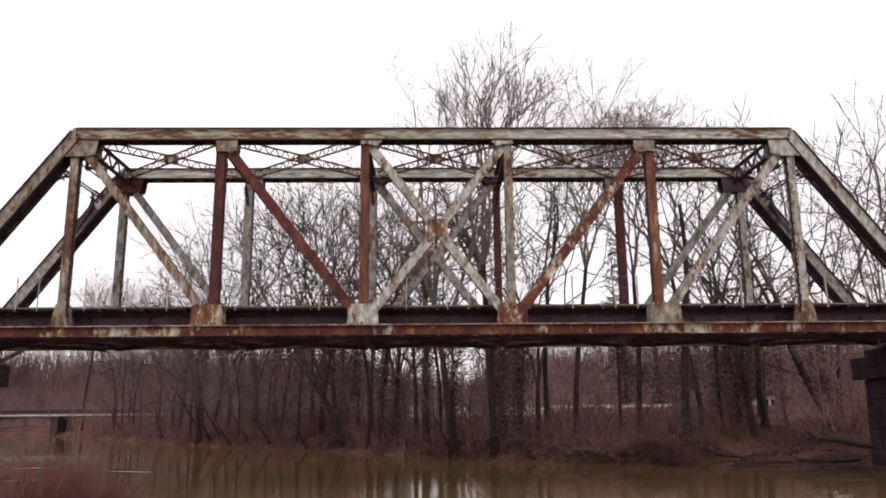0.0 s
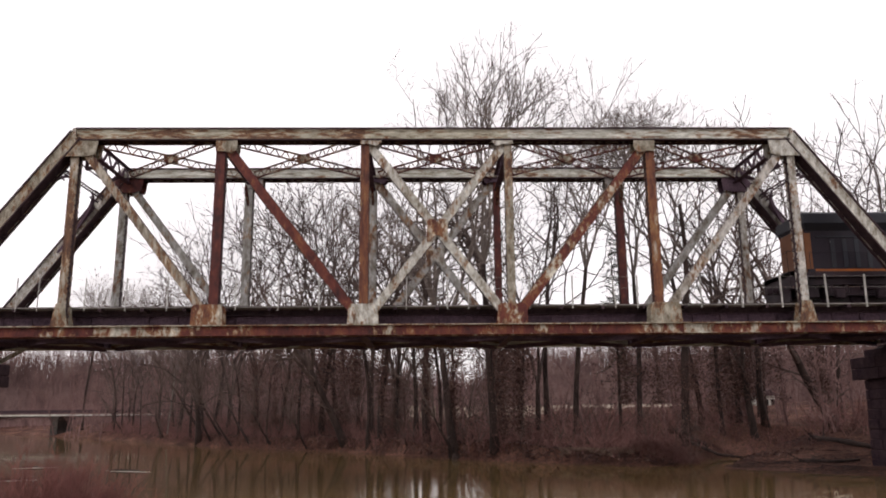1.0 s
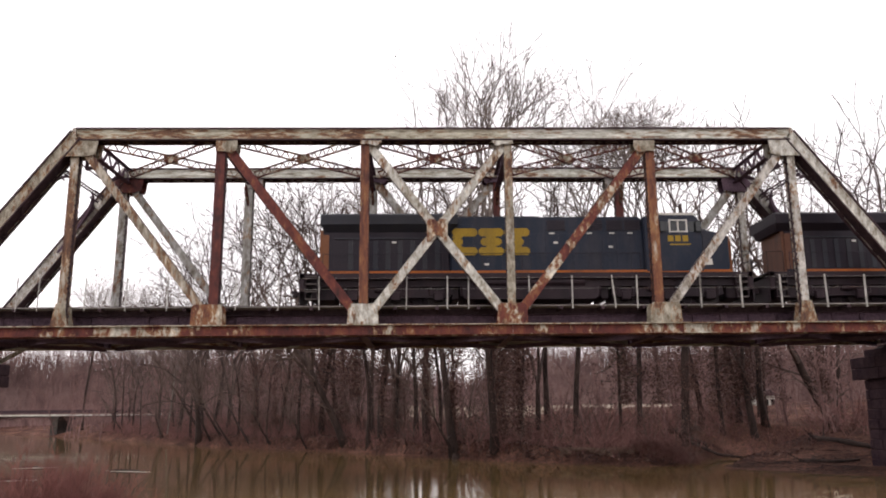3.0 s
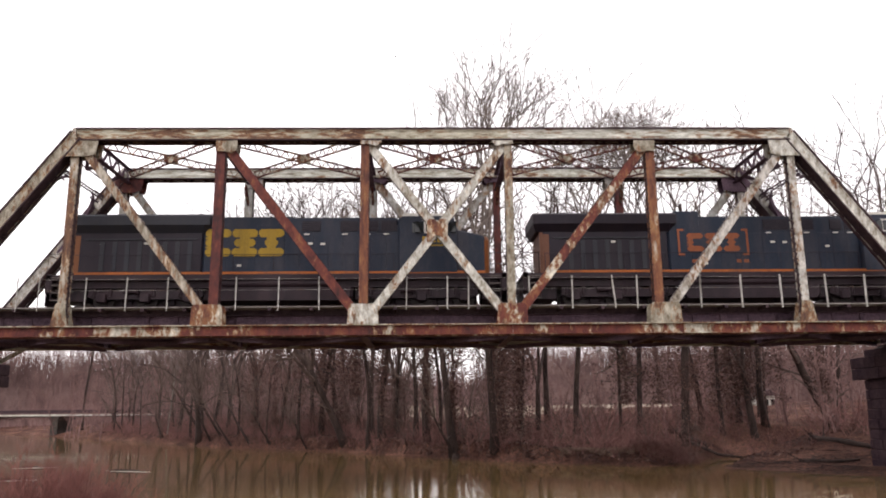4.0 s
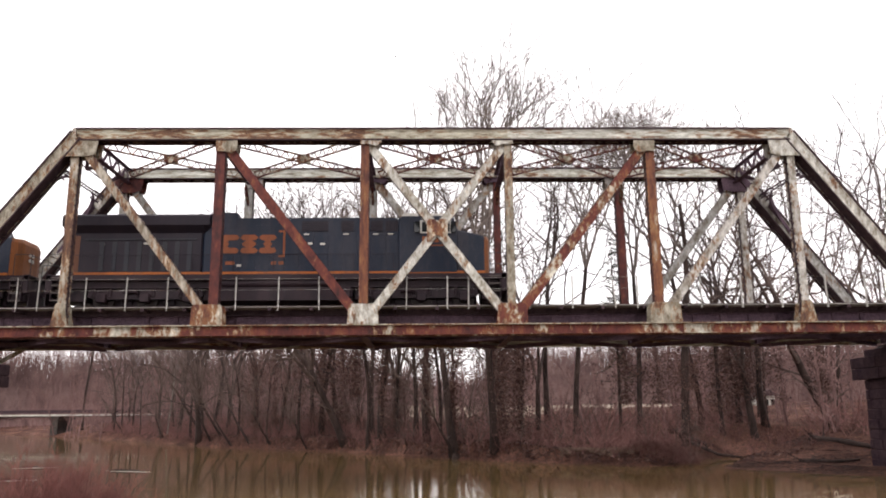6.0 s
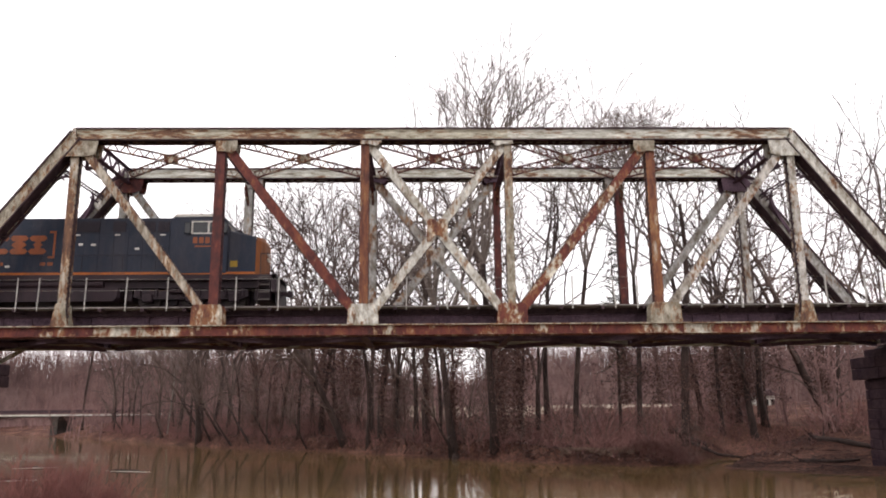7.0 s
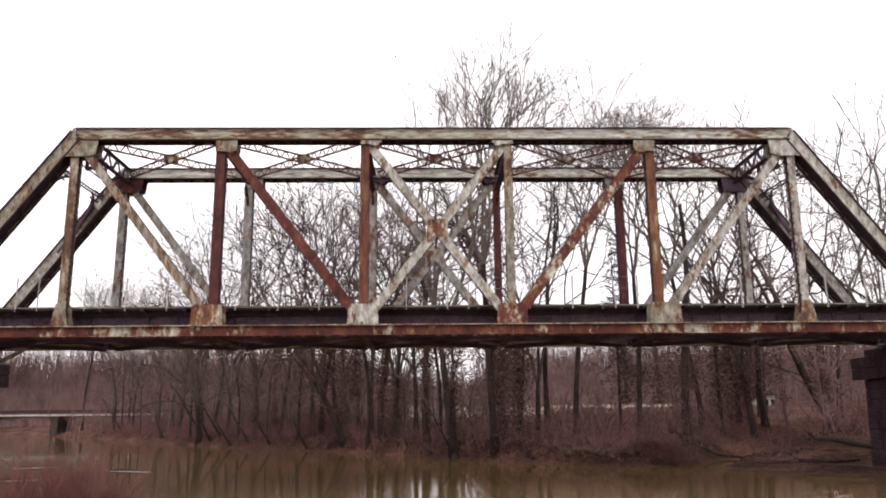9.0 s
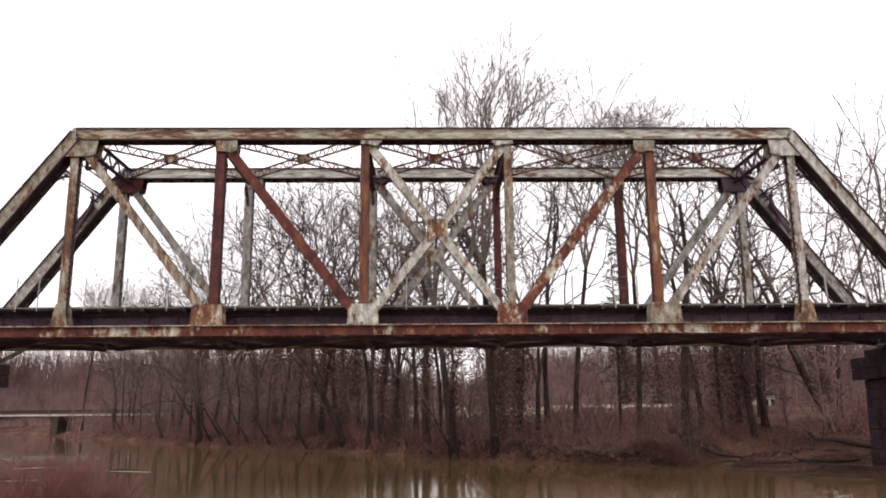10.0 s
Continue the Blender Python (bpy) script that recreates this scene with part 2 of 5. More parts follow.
CREEK = ((15.2, 11.0), (17.6, 15.5), (20.5, 20.0), (24.5, 23.5), (29, 26))


def creek_gap(x, y, a, b):
    """How far a place lies from one stretch of the side creek."""
    dx, dy = b[0] - a[0], b[1] - a[1]
    t = max(0.0, min(1.0, ((x - a[0]) * dx + (y - a[1]) * dy) / (dx * dx + dy * dy)))
    return math.hypot(x - a[0] - dx * t, y - a[1] - dy * t)


def ground_z(x, y):
    s = inland(x, y)
    rough = 0.22 * noise.noise((x * 0.35, y * 0.35, 1.3)) + 0.5 * noise.noise((x * 0.05, y * 0.05, 7.7))
    mud = smooth01((x - 14.5) / 2.5) * smooth01((45 - y) / 20)
    steep = (1.15 + 0.5 * noise.noise((x * 0.22, y * 0.1, 4.4))) * smooth01((s + 0.4 * noise.noise((x * 0.9, 0, 2.2))) / 1.3) + 1.2 * smooth01((s - 1) / 24)
    flat = 0.35 * smooth01(s / 4) + 1.7 * smooth01((s - 4) / 16)
    far = steep * (1 - mud) + flat * mud + rough * smooth01(s / 3)
    far += 2.9 * smooth01((s - 35) / 75)
    near_creek = min(creek_gap(x, y, a, b) for a, b in zip(CREEK, CREEK[1:]))
    far = min(far, -0.35 + 0.55 * max(0.0, near_creek - 0.7))
    if s < 0:
        far = -1.4 * smooth01(-s / 5) - 0.02
    near = 1.25 * smooth01((-25.5 - y) / 4.5) + 0.12 * noise.noise((x * 0.4, y * 0.4, 3.0)) - 0.1
    return max(far, near if y < -22 else -9)


def axis(points):
    out = []
    for a, b, step in points:
        n = max(1, round((b - a) / step))
        out += [a + (b - a) * i / n for i in range(n)]
    return out + [points[-1][1]]


def build_ground():
    xs = axis([(-1500, -300, 120), (-300, -80, 10), (-80, -40, 2.5), (-40, 45, 0.6), (45, 120, 5), (120, 400, 28), (400, 1500, 110)])
    ys = axis([(-300, -60, 24), (-60, -20, 1.2), (-20, -6, 2.8), (-6, 70, 0.6), (70, 160, 3), (160, 400, 12), (400, 2500, 150)])
    b = Build()
    b.v = [(x, y, ground_z(x, y)) for y in ys for x in xs]
    n = len(xs)
    b.f = [(j * n + i, j * n + i + 1, (j + 1) * n + i + 1, (j + 1) * n + i) for j in range(len(ys) - 1) for i in range(n - 1)]
    m, nn, l, bs = shader("leaf_littered_earth", 0.95)
    bs.inputs["Specular IOR Level"].default_value = 0.08
    big = noise_node(nn, l, 0.22, 6, 0.6, (1, 1, 1), "World")
    soil = ramp_node(nn, l, big, [(0.32, (0.046, 0.025, 0.022)), (0.5, (0.096, 0.051, 0.042)), (0.68, (0.18, 0.104, 0.086))])
    leaf = noise_node(nn, l, 5.0, 7, 0.8, (1, 1, 1), "World")
    lc = ramp_node(nn, l, leaf, [(0.36, (0.25, 0.23, 0.22)), (0.5, (0.85, 0.8, 0.76)), (0.64, (1.9, 1.5, 1.25))])
    l.new(mix_node(nn, l, 1.0, soil, lc, 'MULTIPLY'), bs.inputs["Base Color"])
    bump_node(nn, l, bs, leaf, 1.0, 0.2)
    ob = setting("ground", b, m, "brown muddy river bank strewn with dead leaves", "ground")
    for p in ob.data.polygons:
        p.use_smooth = True
    w = Build()
    w.add([(-1500, -300, 0), (1500, -300, 0), (1500, 900, 0), (-1500, 900, 0)], [(0, 1, 2, 3)])
    m, nn, l, bs = shader("muddy_river_water", 0.04)
    big = noise_node(nn, l, 0.05, 4, 0.5, (1, 2.5, 1), "World")
    l.new(ramp_node(nn, l, big, [(0.3, (0.115, 0.072, 0.027)), (0.7, (0.15, 0.098, 0.042))]), bs.inputs["Base Color"])
    rip = noise_node(nn, l, 1.1, 5, 0.55, (0.5, 1.0, 1), "World")
    bump_node(nn, l, bs, rip, 0.07, 0.05)
    bs.inputs["IOR"].default_value = 1.33
    setting("water", w, m, "calm brown muddy river with faint reflections", "river")


build_ground()

# ---- truss bridge ----
PANEL, WIDE = 6.756, 6.1
NODE_X = [(i - 3.5) * PANEL for i in range(8)]
Z_BOT, Z_TOP = 6.74, 16.05
RAIL_Z = 8.06


def laced(a, b, face, deep, y, seam=0.0):
    """A built-up member in a plane of constant y: two flanged plates joined by lacing bars. a, b are (x, z)."""
    bl = Build()
    d = Vector((b[0] - a[0], 0, b[1] - a[1]))
    length = d.length
    d.normalize()
    side = Vector((d.z, 0, -d.x))
    for s in (-1, 1):
        yy = y + s * deep / 2
        bl.bar((a[0], yy, a[1]), (b[0], yy, b[1]), 0.025, face, up=tuple(side))
        for e in (-1, 1):
            off = side * (e * (face / 2 - 0.012))
            bl.bar((a[0] + off.x, yy - s * 0.05, a[1] + off.z), (b[0] + off.x, yy - s * 0.05, b[1] + off.z), 0.1, 0.024, up=tuple(side))
            n = int(length / 0.32)
            for i in range(1, n):
                q = d * (length * i / n) + side * (e * (face / 2 - 0.045))
                bl.box(a[0] + q.x - 0.018, a[0] + q.x + 0.018, yy + s * 0.006, yy + s * 0.032, a[1] + q.z - 0.018, a[1] + q.z + 0.018)
    webs = []
    n = max(2, int(length / 0.24))
    for e in (-1, 1):
        web = Build()
        webs.append(web)
        inner = side * (e * (face / 2 - 0.03))
        web.bar((a[0] + inner.x, y, a[1] + inner.z), (b[0] + inner.x, y, b[1] + inner.z), deep - 0.06, 0.012, up=tuple(side))
        off = side * (e * (face / 2 + 0.006))
        for i in range(n):
            p = d * (length * i / n) + off
            q = d * (length * (i + 1) / n) + off
            y0, y1 = (y - deep / 2, y + deep / 2) if i % 2 else (y + deep / 2, y - deep / 2)
            web.bar((a[0] + p.x, y0, a[1] + p.z), (a[0] + q.x, y1, a[1] + q.z), 0.06, 0.014, up=tuple(side))
            for yy in (y0, y1):
                web.box(a[0] + p.x - 0.016, a[0] + p.x + 0.016, yy - 0.02, yy + 0.02, a[1] + p.z - 0.016, a[1] + p.z + 0.016)
    return bl, webs


def laced_part(name, bridge, material, *args):
    body, webs = laced(*args)
    ob = part(name, body, material, bridge)
    for web in webs:
        # Lacing and side plates painted dark, as the shade on the member's sides.
        part("lacing", web, STEEL_DARK, ob, "lacing bars, the shade of the member's side put into their dark colour")



def chord_box(a, b, face, deep, y, lip=0.08):
    """A riveted box chord with cover plate, angles and an open laced underside. a, b are (x, z)."""
    bl = Build()
    d = Vector((b[0] - a[0], 0, b[1] - a[1]))
    length = d.length
    d.normalize()
    up = Vector((-d.z, 0, d.x))
    pt = lambda s, u, yy: (a[0] + d.x * s + up.x * u, yy, a[1] + d.z * s + up.z * u)
    for s in (-1, 1):
        yy = y + s * (deep / 2 - 0.02)
        bl.bar(pt(0, 0, yy), pt(length, 0, yy), 0.03, face, up=tuple(up))
        for u, hh in ((face / 2 - 0.055, 0.11), (-face / 2 + 0.05, 0.1)):
            bl.bar(pt(0, u, yy + s * 0.022), pt(length, u, yy + s * 0.022), 0.016, hh, up=tuple(up))
        bl.bar(pt(0, -face / 2 - 0.008, yy + s * 0.03), pt(length, -face / 2 - 0.008, yy + s * 0.03), 0.14, 0.016, up=tuple(up))
        n = int(length / 0.3)
        for i in range(n):
            for u in (face / 2 - 0.05, -face / 2 + 0.05):
                c = pt(length * (i + 0.5) / n, u, yy + s * 0.04)
                bl.box(c[0] - 0.02, c[0] + 0.02, c[1] - 0.016, c[1] + 0.016, c[2] - 0.02, c[2] + 0.02)
    cover = Build()
    cover.bar(pt(0.0, face / 2 + 0.034, y), pt(length, face / 2 + 0.034, y), deep + lip * 2, 0.066, up=tuple(up))
    under = Build()
    n = max(2, int(length / 0.55))
    for i in range(n):
        s0, s1 = length * i / n, length * (i + 1) / n
        e = 1 if i % 2 else -1
        under.bar(pt(s0, -face / 2 - 0.03, y - e * deep / 2), pt(s1, -face / 2 - 0.03, y + e * deep / 2), 0.12, 0.014, up=tuple(up))
    for s in (-1, 1):
        yy = y + s * (deep / 2 + 0.012)
        under.bar(pt(0.0, -face / 2 - 0.044, yy), pt(length, -face / 2 - 0.044, yy), 0.15, 0.055, up=tuple(up))
    under.bar(pt(0.02, -face / 2 + 0.05, y), pt(length - 0.02, -face / 2 + 0.05, y), deep - 0.08, 0.012, up=tuple(up))
    return bl, under, cover


def chord_part(name, bridge, material, *args):
    body, under, cover = chord_box(*args)
    ob = part(name, body, material, bridge)
    # The chord's underside shade is put into this part's dark colour.
    part("underside", under, STEEL_DARK, ob, "laced underside, its shade put into the dark colour")
    part("cover_plate", cover, STEEL_DARK, ob, "dark cover plate")


def plate(pts, y, thick=0.03, rivets=True):
    """A riveted gusset plate, its outline in x and z."""
    bl = Build()
    bl.prism(pts, y - thick / 2, y + thick / 2)
    if rivets:
        cx = sum(p[0] for p in pts) / len(pts)
        cz = sum(p[1] for p in pts) / len(pts)
        for i, p in enumerate(pts):
            q = pts[(i + 1) % len(pts)]
            n = max(2, int(math.hypot(p[0] - q[0], p[1] - q[1]) / 0.16))
            for k in range(n):
                x = p[0] + (q[0] - p[0]) * k / n
                z = p[1] + (q[1] - p[1]) * k / n
                x, z = x + (cx - x) * 0.12, z + (cz - z) * 0.12
                bl.box(x - 0.02, x + 0.02, y - thick / 2 - 0.018, y + thick / 2 + 0.018, z - 0.02, z + 0.02)
    return bl


def lattice(a, b, tall, pitch=0.4, up=(0, 0, 1), flange=0.1, bar=0.05):
    """A light lattice strut from a to b: two pairs of angles and a zigzag between."""
    bl = Build()
    a, b, up = Vector(a), Vector(b), Vector(up)
    d = (b - a)
    length = d.length
    d.normalize()
    up = (up - d * up.dot(d)).normalized()
    for e in (-1, 1):
        o = up * (e * tall / 2)
        bl.bar(a + o, b + o, flange, 0.014, up=up)
        o2 = up * (e * (tall / 2 - 0.035))
        bl.bar(a + o2, b + o2, 0.02, 0.07, up=up)
    n = max(2, int(length / pitch))
    for i in range(n):
        e = 1 if i % 2 else -1
        p = a + d * (length * i / n) - up * (e * tall / 2)
        q = a + d * (length * (i + 1) / n) + up * (e * tall / 2)
        bl.bar(p, q, 0.014, bar, up=up)
    return bl


def build_truss(bridge, y, near):
    hip = Z_TOP
    out = -1 if near else 1
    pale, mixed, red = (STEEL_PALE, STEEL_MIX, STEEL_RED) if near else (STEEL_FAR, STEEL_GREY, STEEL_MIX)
    deep = 0.6
    for i in range(1, 6):
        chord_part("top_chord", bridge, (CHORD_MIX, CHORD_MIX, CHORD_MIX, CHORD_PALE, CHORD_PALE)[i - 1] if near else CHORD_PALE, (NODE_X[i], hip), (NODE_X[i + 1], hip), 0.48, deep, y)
    for i in range(7):
        bl = Build()
        x0, x1 = NODE_X[i] + 0.01, NODE_X[i + 1] - 0.01
        for s in (-1, 1):
            yy = y + s * 0.26
            bl.box(x0, x1, yy - 0.015, yy + 0.015, Z_BOT - 0.19, Z_BOT + 0.28)
            flange = Build()
            flange.box(x0, x1, min(yy, yy + s * 0.20), max(yy, yy + s * 0.20), Z_BOT + 0.235, Z_BOT + 0.288)
            part("top_flange", flange, STEEL_TAN if near else mixed, bridge)
            bl.box(x0, x1, min(yy, yy + s * 0.13), max(yy, yy + s * 0.13), Z_BOT - 0.194, Z_BOT - 0.172)
            for k in range(3):
                bx = x0 + (x1 - x0) * (k + 0.5) / 3
                bl.box(bx - 0.16, bx + 0.16, yy + s * 0.012, yy + s * 0.035, Z_BOT - 0.15, Z_BOT + 0.2)
            for k in range(22):
                bx = x0 + (x1 - x0) * (k + 0.5) / 22
                for zz in (-0.14, 0.2):
                    bl.box(bx - 0.02, bx + 0.02, yy - 0.03, yy + 0.03, Z_BOT + zz - 0.02, Z_BOT + zz + 0.02)
        for k in range(8):
            bx = x0 + (x1 - x0) * (k + 0.5) / 8
            bl.box(bx - 0.2, bx + 0.2, y - 0.25, y + 0.25, Z_BOT - 0.206, Z_BOT - 0.196)
            bl.box(bx - 0.2, bx + 0.2, y - 0.25, y + 0.25, Z_BOT + 0.286, Z_BOT + 0.296)
        part("bottom_chord", bl, CHORD_RED if near else CHORD_MIX, bridge)
    for i, k in ((0, 1), (7, 6)):
        ends = ((NODE_X[0], Z_BOT + 0.1), (NODE_X[1], hip)) if i == 0 else ((NODE_X[6], hip), (NODE_X[7], Z_BOT + 0.1))
        chord_part("end_post", bridge, (STEEL_TAN if near else mixed) if i == 0 else pale, *ends, 0.5, deep + 0.18, y + 0.09)
    for x, e in ((NODE_X[1], -1), (NODE_X[6], 1)):
        bl = Build()
        pr = [(x + e * 0.131, hip + 0.303), (x, hip + 0.303), (x, hip - 0.1), (x + e * 0.21, hip + 0.148)]
        bl.prism(pr if e < 0 else pr[::-1], y - 0.35, y + 0.35)
        part("hip_joint", bl, STEEL_GREY, bridge)
    faces = {1: 0.36, 2: 0.43, 3: 0.40, 4: 0.36, 5: 0.42, 6: 0.34}
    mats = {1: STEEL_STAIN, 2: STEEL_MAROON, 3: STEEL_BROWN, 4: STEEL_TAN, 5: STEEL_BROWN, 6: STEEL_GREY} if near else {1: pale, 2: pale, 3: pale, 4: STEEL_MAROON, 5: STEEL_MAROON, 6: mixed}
    for i in range(1, 7):
        x = NODE_X[i]
        laced_part("vertical", bridge, mats[i], (x, Z_BOT + 0.3), (x, hip - 0.26), faces[i], 0.42, y)
    for i, j, m, f in ((1, 2, STEEL_STAIN if near else pale, 0.36), (2, 3, red, 0.42), (5, 4, STEEL_HALF if near else mixed, 0.42), (6, 5, STEEL_GREY if near else pale, 0.38)):
        a, b = (NODE_X[i], hip - 0.25), (NODE_X[j], Z_BOT + 0.35)
        laced_part("diagonal", bridge, m, a, b, f, 0.36, y)
    laced_part("diagonal", bridge, pale, (NODE_X[3], hip - 0.25), (NODE_X[4], Z_BOT + 0.35), 0.40, 0.30, y)
    laced_part("diagonal", bridge, pale, (NODE_X[4], hip - 0.25), (NODE_X[3], Z_BOT + 0.35), 0.40, 0.24, y)
    for s in (-1, 1):
        yp = y + s * 0.325
        for i in range(1, 7):
            x = NODE_X[i]
            if i in (1, 6):
                e = 1 if i == 1 else -1
                pts = [(x - e * 0.62, hip - 0.66), (x - e * 0.3, hip - 0.25), (x + e * 1.08, hip - 0.25), (x + e * 0.98, hip - 0.98), (x + e * 0.5, hip - 1.1), (x - e * 0.45, hip - 1.1)]
            else:
                e = -1 if i in (2, 3) else 1
                tall = 0.85 if i in (2, 5) else 0.5
                pts = [(x + e * 0.22, hip - 0.25), (x - e * 0.78, hip - 0.25), (x - e * 0.78, hip - tall + 0.1), (x - e * 0.55, hip - tall - 0.1), (x - e * 0.2, hip - tall), (x + e * 0.22, hip - tall)]
            if e > 0 and i in (1,) or e < 0 and i != 6:
                pts = list(reversed(pts))
            part("gusset_plate", plate(pts, yp), (STEEL_TAN if i in (1, 2, 5) else pale) if near else LATERAL if i == 1 else STEEL_SHADE if i in (3, 4, 6) else pale, bridge)
            if i in (1, 6):
                e = 1 if i == 1 else -1
                pts = [(x - 0.42, Z_BOT + 0.29), (x + 0.42, Z_BOT + 0.29), (x + 0.22, Z_BOT + 1.25), (x - 0.22, Z_BOT + 1.25)]
                if near and i == 1:
                    pts = [(x - 0.38, Z_BOT + 0.29), (x + 0.38, Z_BOT + 0.29), (x + 0.2, Z_BOT + 1.3), (x - 0.2, Z_BOT + 1.3)]
            else:
                e = -1 if i in (2, 3) else 1
                lo, hi = (0.45, 0.92) if i in (2, 5) else (0.66, 0.66)
                xa, xb = (x - hi, x + lo) if e < 0 else (x - lo, x + hi)
                pts = [(xa - 0.04, Z_BOT + 0.29), (xb + 0.04, Z_BOT + 0.29), (xb, Z_BOT + 1.08), (xb - 0.1, Z_BOT + 1.22), (xa + 0.1, Z_BOT + 1.22), (xa, Z_BOT + 1.08)]
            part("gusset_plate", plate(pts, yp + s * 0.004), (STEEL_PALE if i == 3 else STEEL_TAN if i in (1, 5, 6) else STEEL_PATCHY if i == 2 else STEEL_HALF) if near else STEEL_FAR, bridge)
        xm, zm = 0.0, (hip - 0.25 + Z_BOT + 0.35) / 2
        r = 0.48
        arch = [(xm + 0.3 * math.cos(math.pi * k / 6), zm - r - 0.12 + 0.3 * math.sin(math.pi * k / 6)) for k in range(7)]
        pts = [(xm - r, zm - r - 0.12), *reversed(arch), (xm + r, zm - r - 0.12), (xm + r, zm + r * 0.7), (xm + r * 0.8, zm + r), (xm + 0.16, zm + r), (xm, zm + r - 0.14), (xm - 0.16, zm + r), (xm - r * 0.8, zm + r), (xm - r, zm + r * 0.7)]
        part("gusset_plate", plate(pts, y + s * 0.21), STEEL_PATCHY if near else STEEL_GREY, bridge)


def build_bridge():
    bridge = thing("truss_bridge", "rusty riveted steel through truss railway bridge over the river", "bridge")
    build_truss(bridge, 0.0, True)
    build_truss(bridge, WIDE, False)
    # top laterals and sway struts
    for i in range(1, 6):
        for y0, y1, dz in ((0.3, WIDE - 0.3, -0.02), (WIDE - 0.3, 0.3, 0.0)):
            part("lateral_brace", lattice((NODE_X[i] + 0.25, y0, Z_TOP - 0.1 + dz), (NODE_X[i + 1] - 0.25, y1, Z_TOP - 0.1 + dz), 0.42, 0.30, bar=0.06), LATERAL, bridge)
        bl = Build()
        x = (NODE_X[i] + NODE_X[i + 1]) / 2
        for s in (-1, 1):
            bl.prism([(x - 0.3, Z_TOP - 0.34), (x + 0.3, Z_TOP - 0.34), (x + 0.36, Z_TOP - 0.1), (x + 0.3, Z_TOP + 0.14), (x - 0.3, Z_TOP + 0.14), (x - 0.36, Z_TOP - 0.1)], WIDE / 2 + s * 0.08 - 0.01, WIDE / 2 + s * 0.08 + 0.01)
        part("crossing_plate", bl, STEEL_MIX, bridge)
    for i in range(2, 6):
        tall, flange, bar = (0.9, 0.3, 0.1) if i in (3, 4) else (0.5, 0.1, 0.05)
        part("sway_strut", lattice((NODE_X[i], 0.3, Z_TOP - 0.2 - tall * 0.4), (NODE_X[i], WIDE - 0.3, Z_TOP - 0.2 - tall * 0.4), tall, 0.5, flange=flange, bar=bar), STEEL_SHADE, bridge)
        for y, e in ((0.25, 1), (WIDE - 0.25, -1)):
            part("knee_brace", lattice((NODE_X[i], y, Z_TOP - 1.75), (NODE_X[i], y + e * 0.8, Z_TOP - 0.95), 0.2, 0.3, up=(0, 1, 0), flange=0.12), LATERAL, bridge)
    # portals in the planes of the end posts
    for i, e in ((1, -1), (6, 1)):
        hipx = NODE_X[i]
        slope = Vector((e * PANEL, 0, -(Z_TOP - Z_BOT - 0.1))).normalized()
        at = lambda s, y: (hipx + slope.x * s, y, Z_TOP + slope.z * s)
        part("portal_strut", lattice(at(0.6, 0.3), at(0.6, WIDE - 0.3), 0.8, 1.0, up=slope, flange=0.22, bar=0.26), STEEL_SHADE, bridge)
        part("portal_strut", lattice(at(1.75, 0.3), at(1.75, WIDE - 0.3), 0.2, 0.3, up=slope, flange=0.1, bar=0.05), STEEL_SHADE, bridge)
        part("portal_strut", lattice((hipx - e * 0.3, 0.3, Z_TOP - 0.2), (hipx - e * 0.3, WIDE - 0.3, Z_TOP - 0.2), 0.75, 0.6, flange=0.3, bar=0.22), STEEL_SHADE, bridge)
        for y, q in ((0.28, 1), (WIDE - 0.28, -1)):
            bl = Build()
            pts = [Vector(at(1.85 + 3.6 * (1 - math.cos(math.pi / 2 * k / 8)), y + q * 1.35 * (1 - math.sin(math.pi / 2 * k / 8)))) for k in range(9)]
            for k in range(8):
                bl.bar(pts[k], pts[k + 1], 0.16, 0.03, up=slope)
            part("portal_bracket", bl, STEEL_SHADE, bridge)
            bl = Build()
            corner = [Vector(at(2.4, y)), *pts[2:]]
            nrm = slope.cross(Vector((0, 1, 0))).normalized() * 0.012
            n = len(corner)
            bl.add([tuple(c + nrm) for c in corner] + [tuple(c - nrm) for c in corner],
                   [(0, k, k + 1) for k in range(1, n - 1)] + [(n, n + k + 1, n + k) for k in range(1, n - 1)])
            part("bracket_plate", bl, STEEL_SHADE, bridge)
            part("bracket_lacing", lattice(at(1.85, y + q * 0.2), at(1.85, y + q * 1.3), 0.5, 0.22, up=slope, flange=0.03, bar=0.05), STEEL_SHADE, bridge)
    # floor system
    for i in range(8):
        bl = Build()
        x = NODE_X[i]
        bl.box(x - 0.012, x + 0.012, 0.3, WIDE - 0.3, Z_BOT - 0.2, Z_BOT + 0.9)
        for z in (Z_BOT - 0.2, Z_BOT + 0.9):
            bl.box(x - 0.17, x + 0.17, 0.3, WIDE - 0.3, z - 0.015, z + 0.015)
        for k in range(7):
            yy = 0.6 + k * (WIDE - 1.2) / 6
            bl.box(x - 0.1, x + 0.1, yy - 0.01, yy + 0.01, Z_BOT - 0.18, Z_BOT + 0.88)
        part("floor_beam", bl, STEEL_SHADE, bridge)
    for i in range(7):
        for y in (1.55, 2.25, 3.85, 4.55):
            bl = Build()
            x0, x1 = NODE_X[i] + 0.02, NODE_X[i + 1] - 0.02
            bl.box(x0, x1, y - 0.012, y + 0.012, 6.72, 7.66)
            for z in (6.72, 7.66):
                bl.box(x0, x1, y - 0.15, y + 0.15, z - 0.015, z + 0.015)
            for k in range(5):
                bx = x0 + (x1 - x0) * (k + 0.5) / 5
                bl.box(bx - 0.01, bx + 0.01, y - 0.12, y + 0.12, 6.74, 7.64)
            part("stringer", bl, STEEL_SHADE, bridge)
